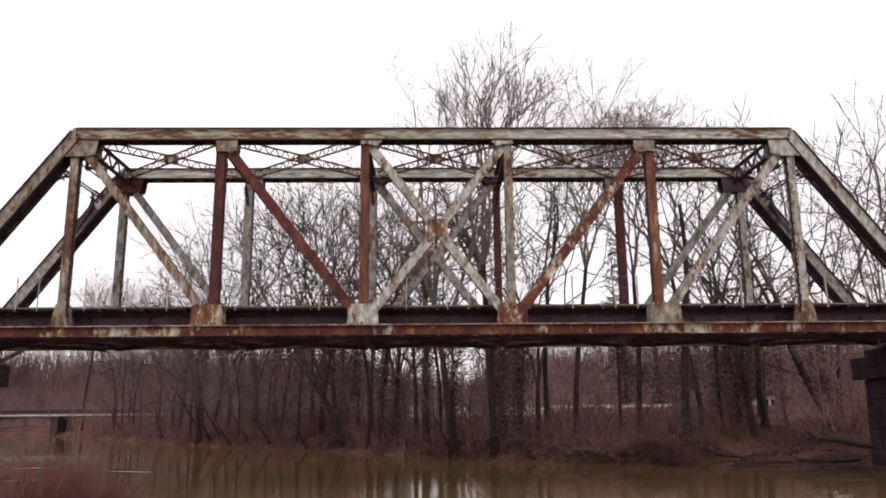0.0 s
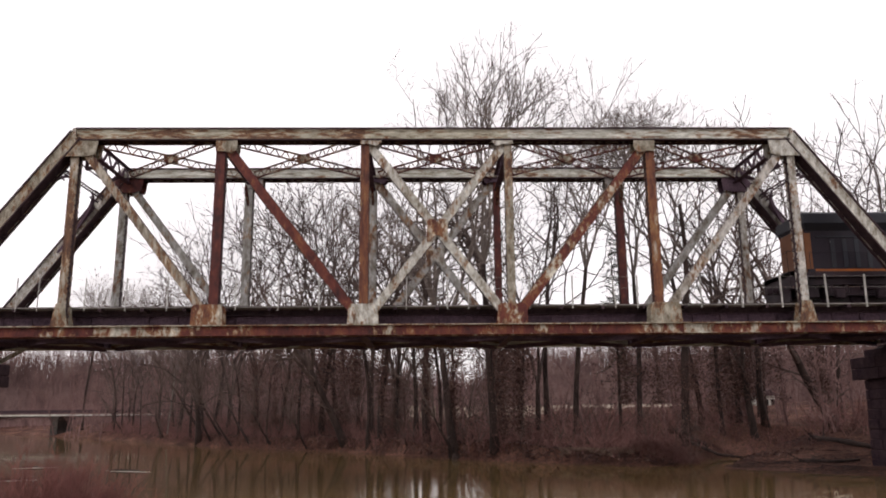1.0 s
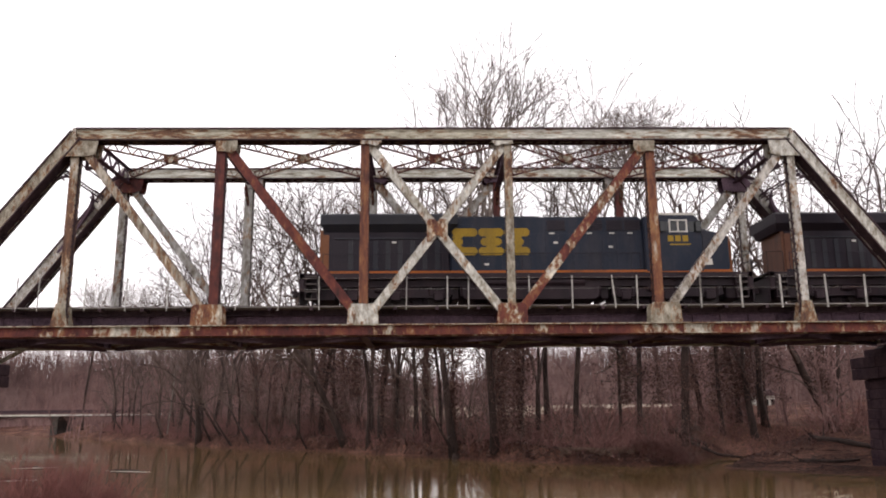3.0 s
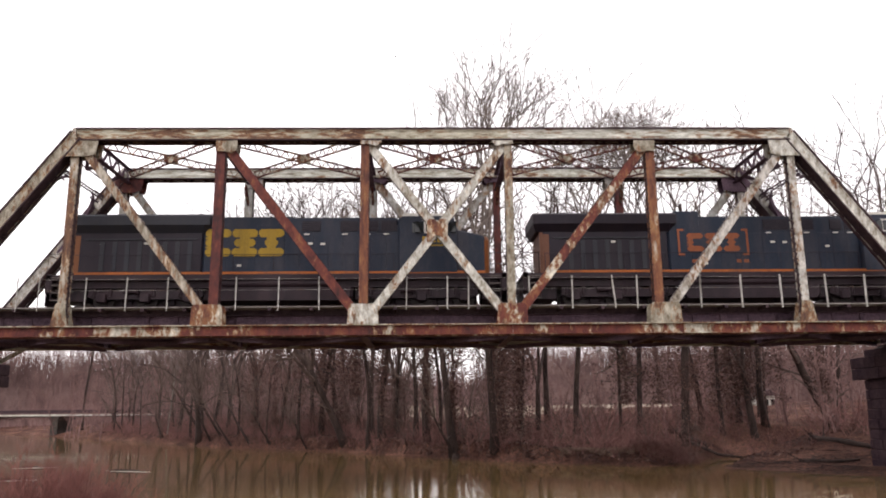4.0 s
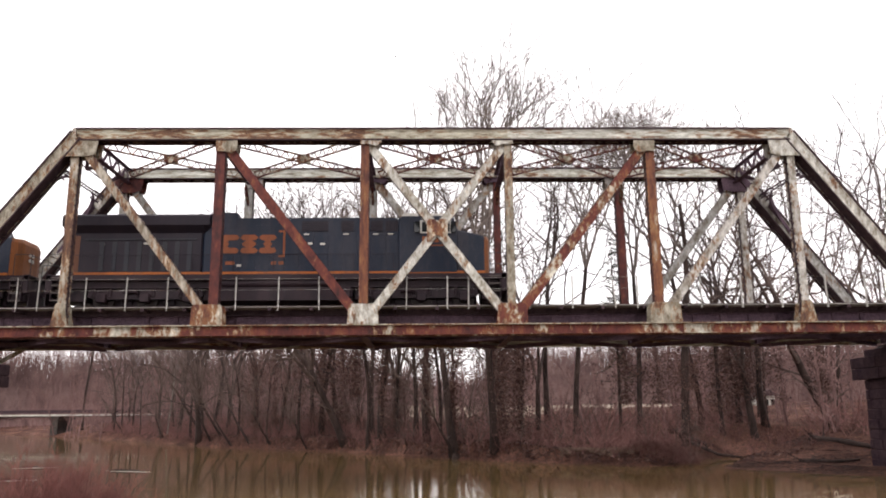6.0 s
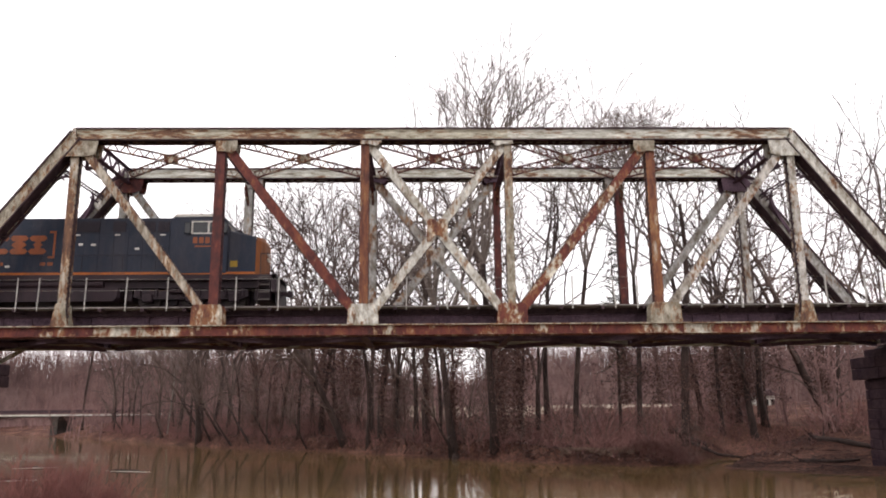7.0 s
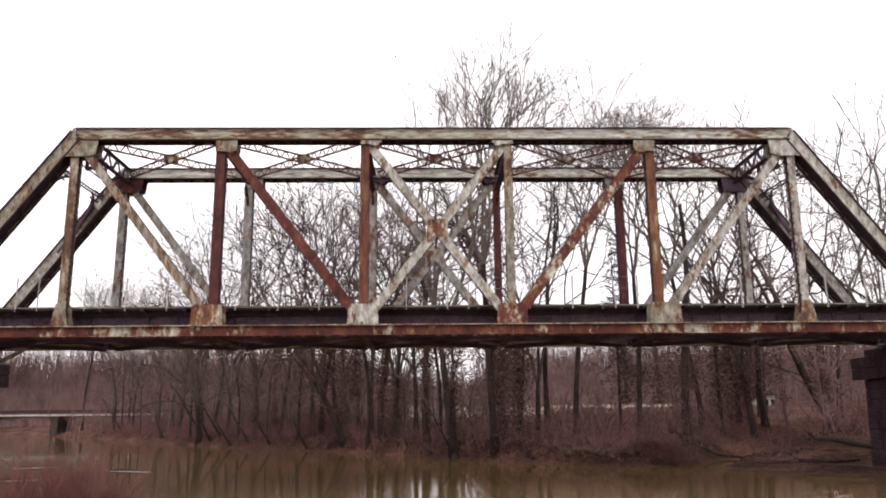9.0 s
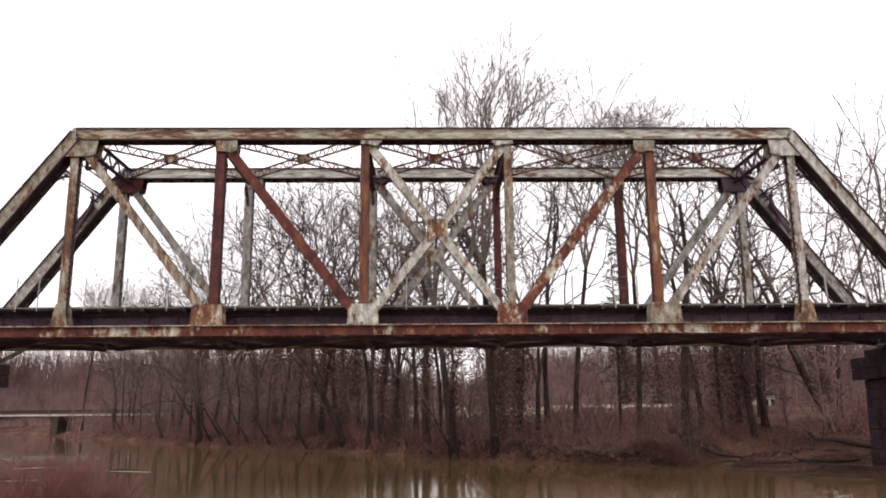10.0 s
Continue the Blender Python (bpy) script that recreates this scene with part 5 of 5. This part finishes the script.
leaf_cloud("evergreen_vines", "dense dark vine leaves wrapped about riverside trunks", [(5.6, 29.3, 2.2, 12, 1.5), (4.9, 28.6, 5.0, 11, 1.6), (7.2, 30, 5, 12, 1.3), (1.5, 24.0, 1.0, 11, 0.5), (-4.3, 35.6, 2, 12, 0.7), (-0.4, 30, 2, 11, 0.5)], 12000, 1.1, 33)
leaf_cloud("tangled_vines", "brown tangle of hanging vines and dead leaves on the bank trees", [(-8.6, 42.5, 2.5, 10, 1.7), (-10.8, 45, 2.5, 10.5, 2.0), (-13.4, 47, 3, 11, 2.2), (-16.5, 50, 2.5, 10.5, 2.2), (-19.5, 54, 2.5, 9.5, 2.2), (-7.2, 41, 5, 10.5, 1.3), (22.7, 27.4, 3.2, 10.5, 1.6), (20.6, 28.0, 5.0, 11, 1.7), (25.0, 28.6, 4.5, 11, 1.8), (30.8, 27, 4.5, 10, 1.4), (19.0, 31, 4.0, 10.5, 1.9), (17.0, 34, 4.0, 10, 1.8), (27.5, 33, 4, 10, 1.9)], 24000, 1.15, 34)
build_far_woods()
build_brush()
build_driftwood()
build_foreground()
build_road()

# ---- locomotives ----
def coat(name, base, dirt, amount=0.5):
    m, n, l, b = shader(name, 0.5)
    b.inputs["Specular IOR Level"].default_value = 0.22
    streak = noise_node(n, l, 1.3, 6, 0.7, (1, 1, 0.25))
    fine = noise_node(n, l, 16, 4, 0.6)
    mask = ramp_node(n, l, streak, [(0.42, (0, 0, 0)), (0.78, (amount, amount, amount))])
    col = mix_node(n, l, mask, base, dirt)
    g = ramp_node(n, l, fine, [(0.3, (0.8, 0.8, 0.8)), (0.7, (1.1, 1.1, 1.1))])
    l.new(mix_node(n, l, 1.0, col, g, 'MULTIPLY'), b.inputs["Base Color"])
    return m


LOCO_BLUE = coat("dusty_blue_paint", (0.0140, 0.0210, 0.039), (0.050, 0.045, 0.053), 0.8)
LOCO_DARK = coat("sooty_blue_black", (0.017, 0.013, 0.021), (0.038, 0.026, 0.031))
LOCO_GREY = coat("sooty_grey_roof", (0.030, 0.032, 0.042), (0.05, 0.045, 0.043))
UNDER = coat("grimy_black_running_gear", (0.019, 0.011, 0.016), (0.050, 0.029, 0.034), 0.8)
ORANGE = coat("orange_stripe_paint", (0.36, 0.105, 0.02), (0.09, 0.04, 0.025), 0.9)
YELLOW = coat("yellow_paint", (0.34, 0.215, 0.02), (0.13, 0.09, 0.03), 0.6)
ORANGE_FACE = coat("orange_nose_paint", (0.26, 0.088, 0.026), (0.10, 0.045, 0.028), 0.8)
MARK_ORANGE = coat("faded_orange_paint", (0.25, 0.075, 0.03), (0.10, 0.045, 0.03), 0.6)
RUST_DOOR = coat("brown_rusted_end", (0.13, 0.055, 0.033), (0.03, 0.02, 0.02), 0.8)
REAR_ORANGE = coat("dull_orange_paint", (0.19, 0.075, 0.033), (0.07, 0.035, 0.028), 0.8)
WHITE_MARK = coat("white_paint", (0.62, 0.6, 0.56), (0.3, 0.28, 0.26), 0.5)
LOCO_STEP = coat("worn_step_steel", (0.10, 0.085, 0.08), (0.05, 0.035, 0.035), 0.9)
WHEEL = coat("worn_wheel_steel", (0.022, 0.016, 0.015), (0.06, 0.04, 0.032))

def locomotive(label, second):
    """Origin at rail level under the front end of the side sill; the cab is at the front, towards +x."""
    loco = thing("locomotive", label, "locomotive", "coupled diesel locomotives")
    hw = 1.2
    mark = MARK_ORANGE if second else YELLOW
    # frame and walkway
    bl = Build()
    bl.chamfer_box(-20.9, 1.0, -1.5, 1.5, 1.36, 1.62, 0.03)
    bl.chamfer_box(-20.7, 0.8, -1.2, 1.2, 1.02, 1.37, 0.03)
    part("frame", bl, UNDER, loco)
    for s in (-1, 1):
        bl = Build()
        bl.box(-19.6, 0.0, s * 1.505 - 0.008, s * 1.505 + 0.008, 1.63, 1.745)
        part("side_stripe", bl, ORANGE, loco, "orange stripe along the sill")
    # hood
    bl = Build()
    bl.chamfer_box(-13.7, -4.2, -hw, hw, 1.62, 4.5, 0.12)
    hood = part("hood", bl, LOCO_BLUE, loco)
    for k in range(13):
        x = -13.2 + k * 0.7
        for s in (-1, 1):
            bl = Build()
            bl.chamfer_box(x, x + 0.66, s * hw - 0.014, s * hw + 0.014, 1.75, 3.62 if k % 3 else 4.1, 0.012)
            part("hood_door", bl, LOCO_BLUE, hood)
    bl = Build()
    bl.chamfer_box(-19.85, -13.7, -1.2, 1.2, 1.62, 4.0, 0.06)
    radiator = part("radiator_section", bl, LOCO_DARK, loco, "sooty radiator section with louvres")
    for s in (-1, 1):
        for k in range(8):
            x = -18.6 + k * 0.6
            bl = Build()
            bl.chamfer_box(x, x + 0.22, s * 1.2 - 0.03, s * 1.2 + 0.03, 1.85, 3.3, 0.01)
            part("grille_post", bl, LOCO_GREY, radiator)
        bl = Build()
        bl.box(-19.3, -14.0, s * 1.2 - 0.06, s * 1.2 + 0.06, 3.38, 3.44)
        part("grille_rail", bl, LOCO_GREY, radiator)
    bl = Build()
    bl.chamfer_box(-20.0, -19.8, -1.15, 1.15, 1.62, 3.85, 0.03)
    part("rear_end", bl, RUST_DOOR if second else REAR_ORANGE, loco, "rust-brown rear hood end" if second else "dull orange rear hood end")
    for s in (-1, 1):
        bl = Build()
        bl.box(-19.86, -19.55, s * 1.206 - 0.008, s * 1.206 + 0.008, 1.8, 3.6)
        part("rear_corner", bl, RUST_DOOR if second else REAR_ORANGE, loco, "rust-brown corner panel" if second else "dull orange corner panel")
    # flared radiator wings
    prof = [(-1.2, 3.72), (-1.55, 4.05), (-1.58, 4.5), (-1.45, 4.6), (1.45, 4.6), (1.58, 4.5), (1.55, 4.05), (1.2, 3.72)]
    bl = Build()
    n = len(prof)
    xs = ((-20.35 if second else -19.95, 0.35), (-20.2 if second else -19.75, 0.0), (-13.6, 0.0), (-13.3, 0.3))
    for x, cut in xs:
        bl.v += [(x, y * (1 - cut * 0.06), min(4.6, z + (cut if z < 4.0 else 0))) for y, z in prof]
    bl.f = [tuple(range(n)), tuple(reversed(range(3 * n, 4 * n)))] + [(r * n + (i + 1) % n, r * n + i, (r + 1) * n + i, (r + 1) * n + (i + 1) % n) for r in range(3) for i in range(n)]
    part("radiator_wing", bl, LOCO_DARK if second else LOCO_GREY, loco, "flared sooty radiator overhang")
    bl = Build()
    if second:
        bl.chamfer_box(-13.35, -12.05, -1.21, 1.21, 3.9, 4.76, 0.06)
        part("exhaust_box", bl, LOCO_BLUE, loco)
    else:
        bl.chamfer_box(-13.3, -9.2, -0.8, 0.8, 4.5, 4.62, 0.05)
        part("roof_hatch", bl, LOCO_GREY, loco, "grey roof hatch")
    bl = Build()
    for x in (-9.6, -7.8, -6.2):
        bl.chamfer_box(x, x + 0.85, -0.7, 0.7, 4.48, 4.55, 0.03)
    part("roof_hatch", bl, LOCO_DARK, loco)
    for x, wide in ((-8.9, 1.25), (-7.0, 0.6), (-5.55, 0.56), (-4.82, 0.58)) if second else ((-8.9, 0.88), (-7.05, 0.86), (-5.95, 0.75), (-5.05, 0.75)):
        for s in (-1, 1):
            bl = Build()
            bl.box(x, x + wide, s * (hw + 0.02) - 0.02, s * (hw + 0.02) + 0.02, 3.78, 4.3)
            for k in range(5):
                bl.box(x - 0.02, x + wide + 0.02, s * (hw + 0.04) - 0.012, s * (hw + 0.04) + 0.012, 3.82 + k * 0.1, 3.85 + k * 0.1)
            part("vent_grille", bl, LOCO_DARK, loco)
            bl = Build()
            bl.box(x + 0.1, x + 0.36, s * (hw + 0.05) - 0.01, s * (hw + 0.05) + 0.01, 3.6, 3.66)
            part("stencil", bl, WHITE_MARK, loco)
    # cab and nose
    bl = Build()
    cw = 1.52
    prof = [(-4.2, 1.62), (-1.35, 1.62), (-1.3, 3.7), (-1.5, 4.34), (-1.68, 4.48), (-4.0, 4.48), (-4.2, 4.38)]
    bl.prism(prof, -cw, cw, 0.08)
    cab = part("cab", bl, LOCO_BLUE, loco)
    bl = Build()
    bl.prism([(-4.05, 4.47), (-1.62, 4.47), (-1.72, 4.6), (-3.95, 4.6)], -1.5, 1.5, 0.03)
    part("roof", bl, WHITE_MARK, cab, "pale dusty cab roof")
    for s in (-1, 1):
        for x0, x1 in ((-3.05, -2.35), (-2.3, -1.72)) if second else ((-3.55, -3.02), (-2.89, -2.56), (-2.48, -2.13), (-2.0, -1.62)):
            bl = Build()
            bl.box(x0, x1, s * cw - 0.012, s * cw + 0.012, 3.62, 4.14)
            part("side_window", bl, GLASS, cab, "dark cab window")
        bl = Build()
        f0, f1, fm = (-3.15, -1.64, -2.32) if second else (-2.97, -2.05, -2.52)
        for x0, x1, z0, z1 in ((f0, f1, 3.6, 3.66), (f0, f1, 4.18, 4.24), (f0, f0 + 0.08, 3.66, 4.18), (fm - 0.04, fm + 0.04, 3.66, 4.18), (f1 - 0.08, f1, 3.66, 4.18)):
            bl.box(x0, x1, s * cw - 0.02, s * cw + 0.02, z0, z1)
        part("window_frame", bl, WHITE_MARK, cab, "pale window surround")
        for x in (-3.3, -1.55):
            bl = Build()
            bl.chamfer_box(x - 0.14, x + 0.14, s * (cw + 0.12) - 0.02, s * (cw + 0.12) + 0.02, 3.6, 4.15, 0.03)
            part("wind_deflector", bl, GLASS, cab)
        for k, (x0, x1, z) in enumerate(((-3.05, -1.95 if second else -2.05, 3.3), (-3.05, -1.95 if second else -2.05, 3.06))):
            bl = Build()
            digits = 4 if second else 3
            w = (x1 - x0 - 0.08 * (digits - 1)) / digits
            if k == 0:
                for j in range(digits):
                    bl.box(x0 + j * (w + 0.08), x0 + j * (w + 0.08) + w, s * (cw + 0.004) - 0.004, s * (cw + 0.004) + 0.004, z - 0.16, z + 0.14)
            else:
                bl.box(x0 + 0.1, x1 + 0.1, s * (cw + 0.004) - 0.004, s * (cw + 0.004) + 0.004, z - 0.1, z - 0.03)
            part("marking", bl, mark, cab)
    bl = Build()
    bl.prism([(-1.36, 1.62), (-0.02, 1.62), (0.0, 3.36), (-0.08, 3.5), (-0.75, 3.68), (-1.36, 3.8)], -1.4, 1.4, 0.07)
    nose = part("nose", bl, LOCO_BLUE, loco)
    bl = Build()
    plan = [(-0.04, -1.385), (0.16, -1.15), (0.27, -0.7), (0.27, 0.7), (0.16, 1.15), (-0.04, 1.385)]
    k = len(plan)
    bl.v = [(x, y, 1.64) for x, y in plan] + [(x, y, 3.3) for x, y in plan] + [(-0.04 + (x + 0.04) * 0.7, y * 0.97, 3.64 - 0.13 * abs(y)) for x, y in plan]
    bl.f = [tuple(reversed(range(k))), tuple(range(2 * k, 3 * k))] + [(r * k + i, r * k + (i + 1) % k, (r + 1) * k + (i + 1) % k, (r + 1) * k + i) for r in range(2) for i in range(k)]
    part("nose_front", bl, ORANGE_FACE, nose, "orange painted nose face")
    for s in (-1, 1):
        bl = Build()
        bl.box(-1.25, -0.9, s * 1.402 - 0.008, s * 1.402 + 0.008, 2.0, 2.3)
        part("stencil", bl, YELLOW if second else WHITE_MARK, nose)
        bl = Build()
        bl.prism([(-1.1, 3.7), (-0.82, 3.64), (-0.88, 3.9), (-1.1, 3.95)], s * 0.62 - 0.2, s * 0.62 + 0.2, 0.02)
        part("number_box", bl, LOCO_DARK, nose)
        bl = Build()
        bl.prism([(-1.32, 3.7), (-1.26, 3.72), (-1.48, 4.24), (-1.55, 4.22)], s * 0.7 - 0.55, s * 0.7 + 0.55)
        part("windscreen", bl, GLASS, cab, "dark windscreen")
        bl = Build()
        for j in range(2):
            bl.cyl((0.25, s * 0.14, 2.85 - j * 0.26), (0.33, s * 0.14, 2.85 - j * 0.26), 0.09, 10)
        part("headlight", bl, WHITE_MARK, nose)
    # side emblem of plain blocks, and brackets
    for s in (-1, 1):
        y = s * (hw + 0.024)
        lx = -13.1 if second else -13.55
        z0, z1, u = (2.7, 3.62, 0.84) if second else (2.55, 3.9, 1.22)
        tall = z1 - z0
        base = 0.34 if second else 0.0
        for k in range(3):
            a = base + k * (u + 0.06)
            bl = Build()
            rows = ((0, 0.3), (0.36, 0.64), (0.7, 1.0))
            for i, (f0, f1) in enumerate(rows):
                xa, xb = (0.0, u)
                if i == 1:
                    xa, xb = ((0.0, 0.42 * u), (0.08 * u, 0.92 * u), (0.24 * u, 0.76 * u))[k]
                za, zb = z0 + tall * f0, z0 + tall * f1
                cc = 0.12
                pr = [(a + xa + cc, za), (a + xb - cc, za), (a + xb, za + cc), (a + xb, zb - cc), (a + xb - cc, zb), (a + xa + cc, zb), (a + xa, zb - cc), (a + xa, za + cc)]
                bl.prism([(lx + p, q) for p, q in pr], y - 0.006, y + 0.006)
            for g in (0.3, 0.64):
                xa, xb = ((0.0, 0.4 * u), (0.3 * u, 0.7 * u), (0.32 * u, 0.68 * u))[k]
                bl.box(lx + a + xa, lx + a + xb, y - 0.005, y + 0.005, z0 + tall * g, z0 + tall * (g + 0.06))
            part("emblem_block", bl, mark, loco)
        if second:
            for x, e in ((-0.1, 1), (3.4, -1)):
                bl = Build()
                xa = lx + x
                bl.box(min(xa, xa + e * 0.1), max(xa, xa + e * 0.1), y - 0.005, y + 0.005, 2.5, 3.84)
                for z in (2.5, 3.74):
                    bl.box(min(xa + e * 0.1, xa + e * 0.32), max(xa + e * 0.1, xa + e * 0.32), y - 0.005, y + 0.005, z, z + 0.1)
                part("bracket_mark", bl, mark, loco)
            for xa, xb in ((0.55, 1.0), (2.75, 3.0), (3.1, 3.35)):
                bl = Build()
                bl.box(lx + xa, lx + xb, y - 0.005, y + 0.005, 2.14, 2.3)
                part("marking", bl, mark, loco)
        for x, z in ((-12.0, 2.05), (-8.6, 3.12), (-8.0, 3.1), (-5.9, 2.9), (-18.6, 3.12), (-16.5, 3.16)):
            bl = Build()
            bl.box(x, x + 0.22, y - 0.004, y + 0.004, z, z + 0.1)
            part("stencil", bl, WHITE_MARK, loco)
    # fuel tank, air reservoirs, trucks
    bl = Build()
    bl.prism([(-13.2, 0.55), (-13.0, 0.36), (-6.6, 0.36), (-6.4, 0.55), (-6.4, 1.02), (-13.2, 1.02)], -1.42, 1.42, 0.12)
    part("fuel_tank", bl, UNDER, loco)
    for s in (-1, 1):
        bl = Build()
        bl.cyl((-12.6, s * 1.28, 1.2), (-7.2, s * 1.28, 1.2), 0.19, 12)
        part("air_reservoir", bl, UNDER, loco)
    for xa, xb in ((-6.35, -5.95), (-13.65, -13.25), (-0.2, 0.7), (-20.4, -19.2)):
        bl = Build()
        bl.chamfer_box(xa, xb, -0.9, 0.9, 0.42, 1.04, 0.06)
        part("draft_box" if xb > -1 or xa < -19 else "battery_box", bl, UNDER, loco)
    wheelsets = []
    for cx in (-16.3, -3.1):
        for s in (-1, 1):
            bl = Build()
            bl.prism([(cx - 2.75, 0.62), (cx - 2.4, 0.5), (cx + 2.4, 0.5), (cx + 2.75, 0.62), (cx + 2.7, 0.98), (cx + 1.4, 0.92), (cx + 0.9, 1.06), (cx - 0.9, 1.06), (cx - 1.4, 0.92), (cx - 2.7, 0.98)], s * 1.0 - 0.12, s * 1.0 + 0.12, 0.03)
            for a in (-2.05, 0, 2.05):
                bl.chamfer_box(cx + a - 0.24, cx + a + 0.24, s * 1.12 - 0.14, s * 1.12 + 0.14, 0.34, 0.78, 0.05)
                for o in (-0.4, 0.4):
                    bl.cyl((cx + a + o, s * 1.1, 0.62), (cx + a + o, s * 1.1, 1.0), 0.1, 8)
            bl.cyl((cx - 1.0, s * 1.22, 0.86), (cx - 0.3, s * 1.22, 0.86), 0.12, 8)
            part("truck_frame", bl, UNDER, loco)
        bl = Build()
        bl.chamfer_box(cx - 2.7, cx + 2.7, -0.6, 0.6, 0.2, 1.04, 0.1)
        part("truck_bolster", bl, UNDER, loco)
        for a in (-1.02, 1.02):
            bl = Build()
            bl.chamfer_box(cx + a - 0.34, cx + a + 0.34, -0.66, 0.66, 0.14, 0.9, 0.12)
            part("traction_motor", bl, UNDER, loco)
        for a in (-2.05, 0, 2.05):
            bl = Build()
            bl.cyl((0, -0.9, 0), (0, 0.9, 0), 0.1, 10)
            for s in (-1, 1):
                bl.cyl((0, s * 0.7, 0), (0, s * 0.83, 0), 0.53, 24)
                bl.cyl((0, s * 0.66, 0), (0, s * 0.7, 0), 0.56, 24)
                for h in range(3):
                    q = 2 * math.pi * h / 3
                    bl.box(0.28 * math.cos(q) - 0.06, 0.28 * math.cos(q) + 0.06, s * 0.83 - 0.01, s * 0.83 + 0.01, 0.28 * math.sin(q) - 0.06, 0.28 * math.sin(q) + 0.06)
            wheel = part("wheelset", bl, WHEEL, loco)
            wheelsets.append((wheel, cx + a))
    # end platforms, steps, couplers, rails
    for x, e in ((1.0, 1), (-20.9, -1)):
        bl = Build()
        bl.chamfer_box(min(x, x - e * 0.25), max(x, x - e * 0.25), -1.5, 1.5, 0.75, 1.66, 0.03)
        bl.prism([(x - 0.02, 0.16), (x + 0.02, 0.16), (x + 0.02, 0.8), (x - 0.02, 0.8)], -1.35, 1.35)
        part("end_sill", bl, UNDER, loco)
        bl = Build()
        bl.bar((x - e * 0.2, 0, 0.88), (x + e * 0.42, 0, 0.88), 0.2, 0.2)
        bl.chamfer_box(x + e * 0.42 - 0.13, x + e * 0.42 + 0.13, -0.15, 0.15, 0.7, 1.05, 0.04)
        part("coupler", bl, UNDER, loco)
        for s in (-1, 1):
            for k in range(4):
                z = 0.4 + k * 0.36
                bl = Build()
                bl.box(min(x - e * 0.3, x - e * 0.85), max(x - e * 0.3, x - e * 0.85), s * 1.4 - 0.12, s * 1.4 + 0.12, z, z + 0.03)
                bl.box(min(x - e * 0.3, x - e * 0.85), max(x - e * 0.3, x - e * 0.85), s * 1.525 - 0.006, s * 1.525 + 0.006, z - 0.02, z + 0.04)
                part("step", bl, LOCO_STEP, loco, "worn pale-edged step")
            for q in (0.3, 0.85):
                bl = Build()
                bl.box(x - e * q - 0.02, x - e * q + 0.02, s * 1.4 - 0.13, s * 1.4 + 0.13, 0.4, 1.4)
                part("step_side", bl, UNDER, loco)
            bl = Build()
            bl.tube([(x, s * 1.4, 1.6), (x, s * 1.4, 2.65), (x - e * 0.8, s * 1.4, 2.65)], [0.02] * 3, 6)
            bl.cyl((x - e * 0.8, s * 1.4, 1.6), (x - e * 0.8, s * 1.4, 2.65), 0.02, 6)
            bl.cyl((x, s * 1.4, 2.6), (x, s * 0.3, 2.6), 0.02, 6)
            part("end_handrail", bl, LOCO_GREY if e > 0 else UNDER, loco)
    for s in (-1, 1):
        bl = Build()
        bl.cyl((-19.8, s * 1.44, 2.6), (-4.4, s * 1.44, 2.6), 0.015, 6)
        for k in range(9):
            x = -19.8 + k * 1.92
            bl.cyl((x, s * 1.44, 1.6), (x, s * 1.44, 2.62), 0.015, 6)
        part("handrail", bl, LOCO_DARK, loco)
    return loco, wheelsets


LOCOS = (locomotive("dark blue diesel locomotive with yellow side emblem and orange stripe", False),
         locomotive("dark blue diesel locomotive with bracketed orange side emblem", True))
TRAIN = ((0.0, 72.5), (1.0, 60.7), (2.5, 43.0), (4.5, 19.2), (5.5, 7.9), (7.5, -14.15), (10.0, -41.5))


def train_x(t):
    return float(np.interp(t, [a for a, _ in TRAIN], [b for _, b in TRAIN]))


def motions():
    steps = [i / 15 for i in range(151)]
    for k, (loco, wheelsets) in enumerate(LOCOS):
        gap = 22.69 * (1 - k)
        walk(loco, [(t, pose(x - gap, WIDE / 2, RAIL_Z)) for t, x in TRAIN])
        for wheel, x in wheelsets:
            walk(wheel, [(t, pose(x, 0, 0.53) @ Matrix.Rotation((train_x(t) - 72.5) / 0.53, 4, 'Y')) for t in steps])


motions()
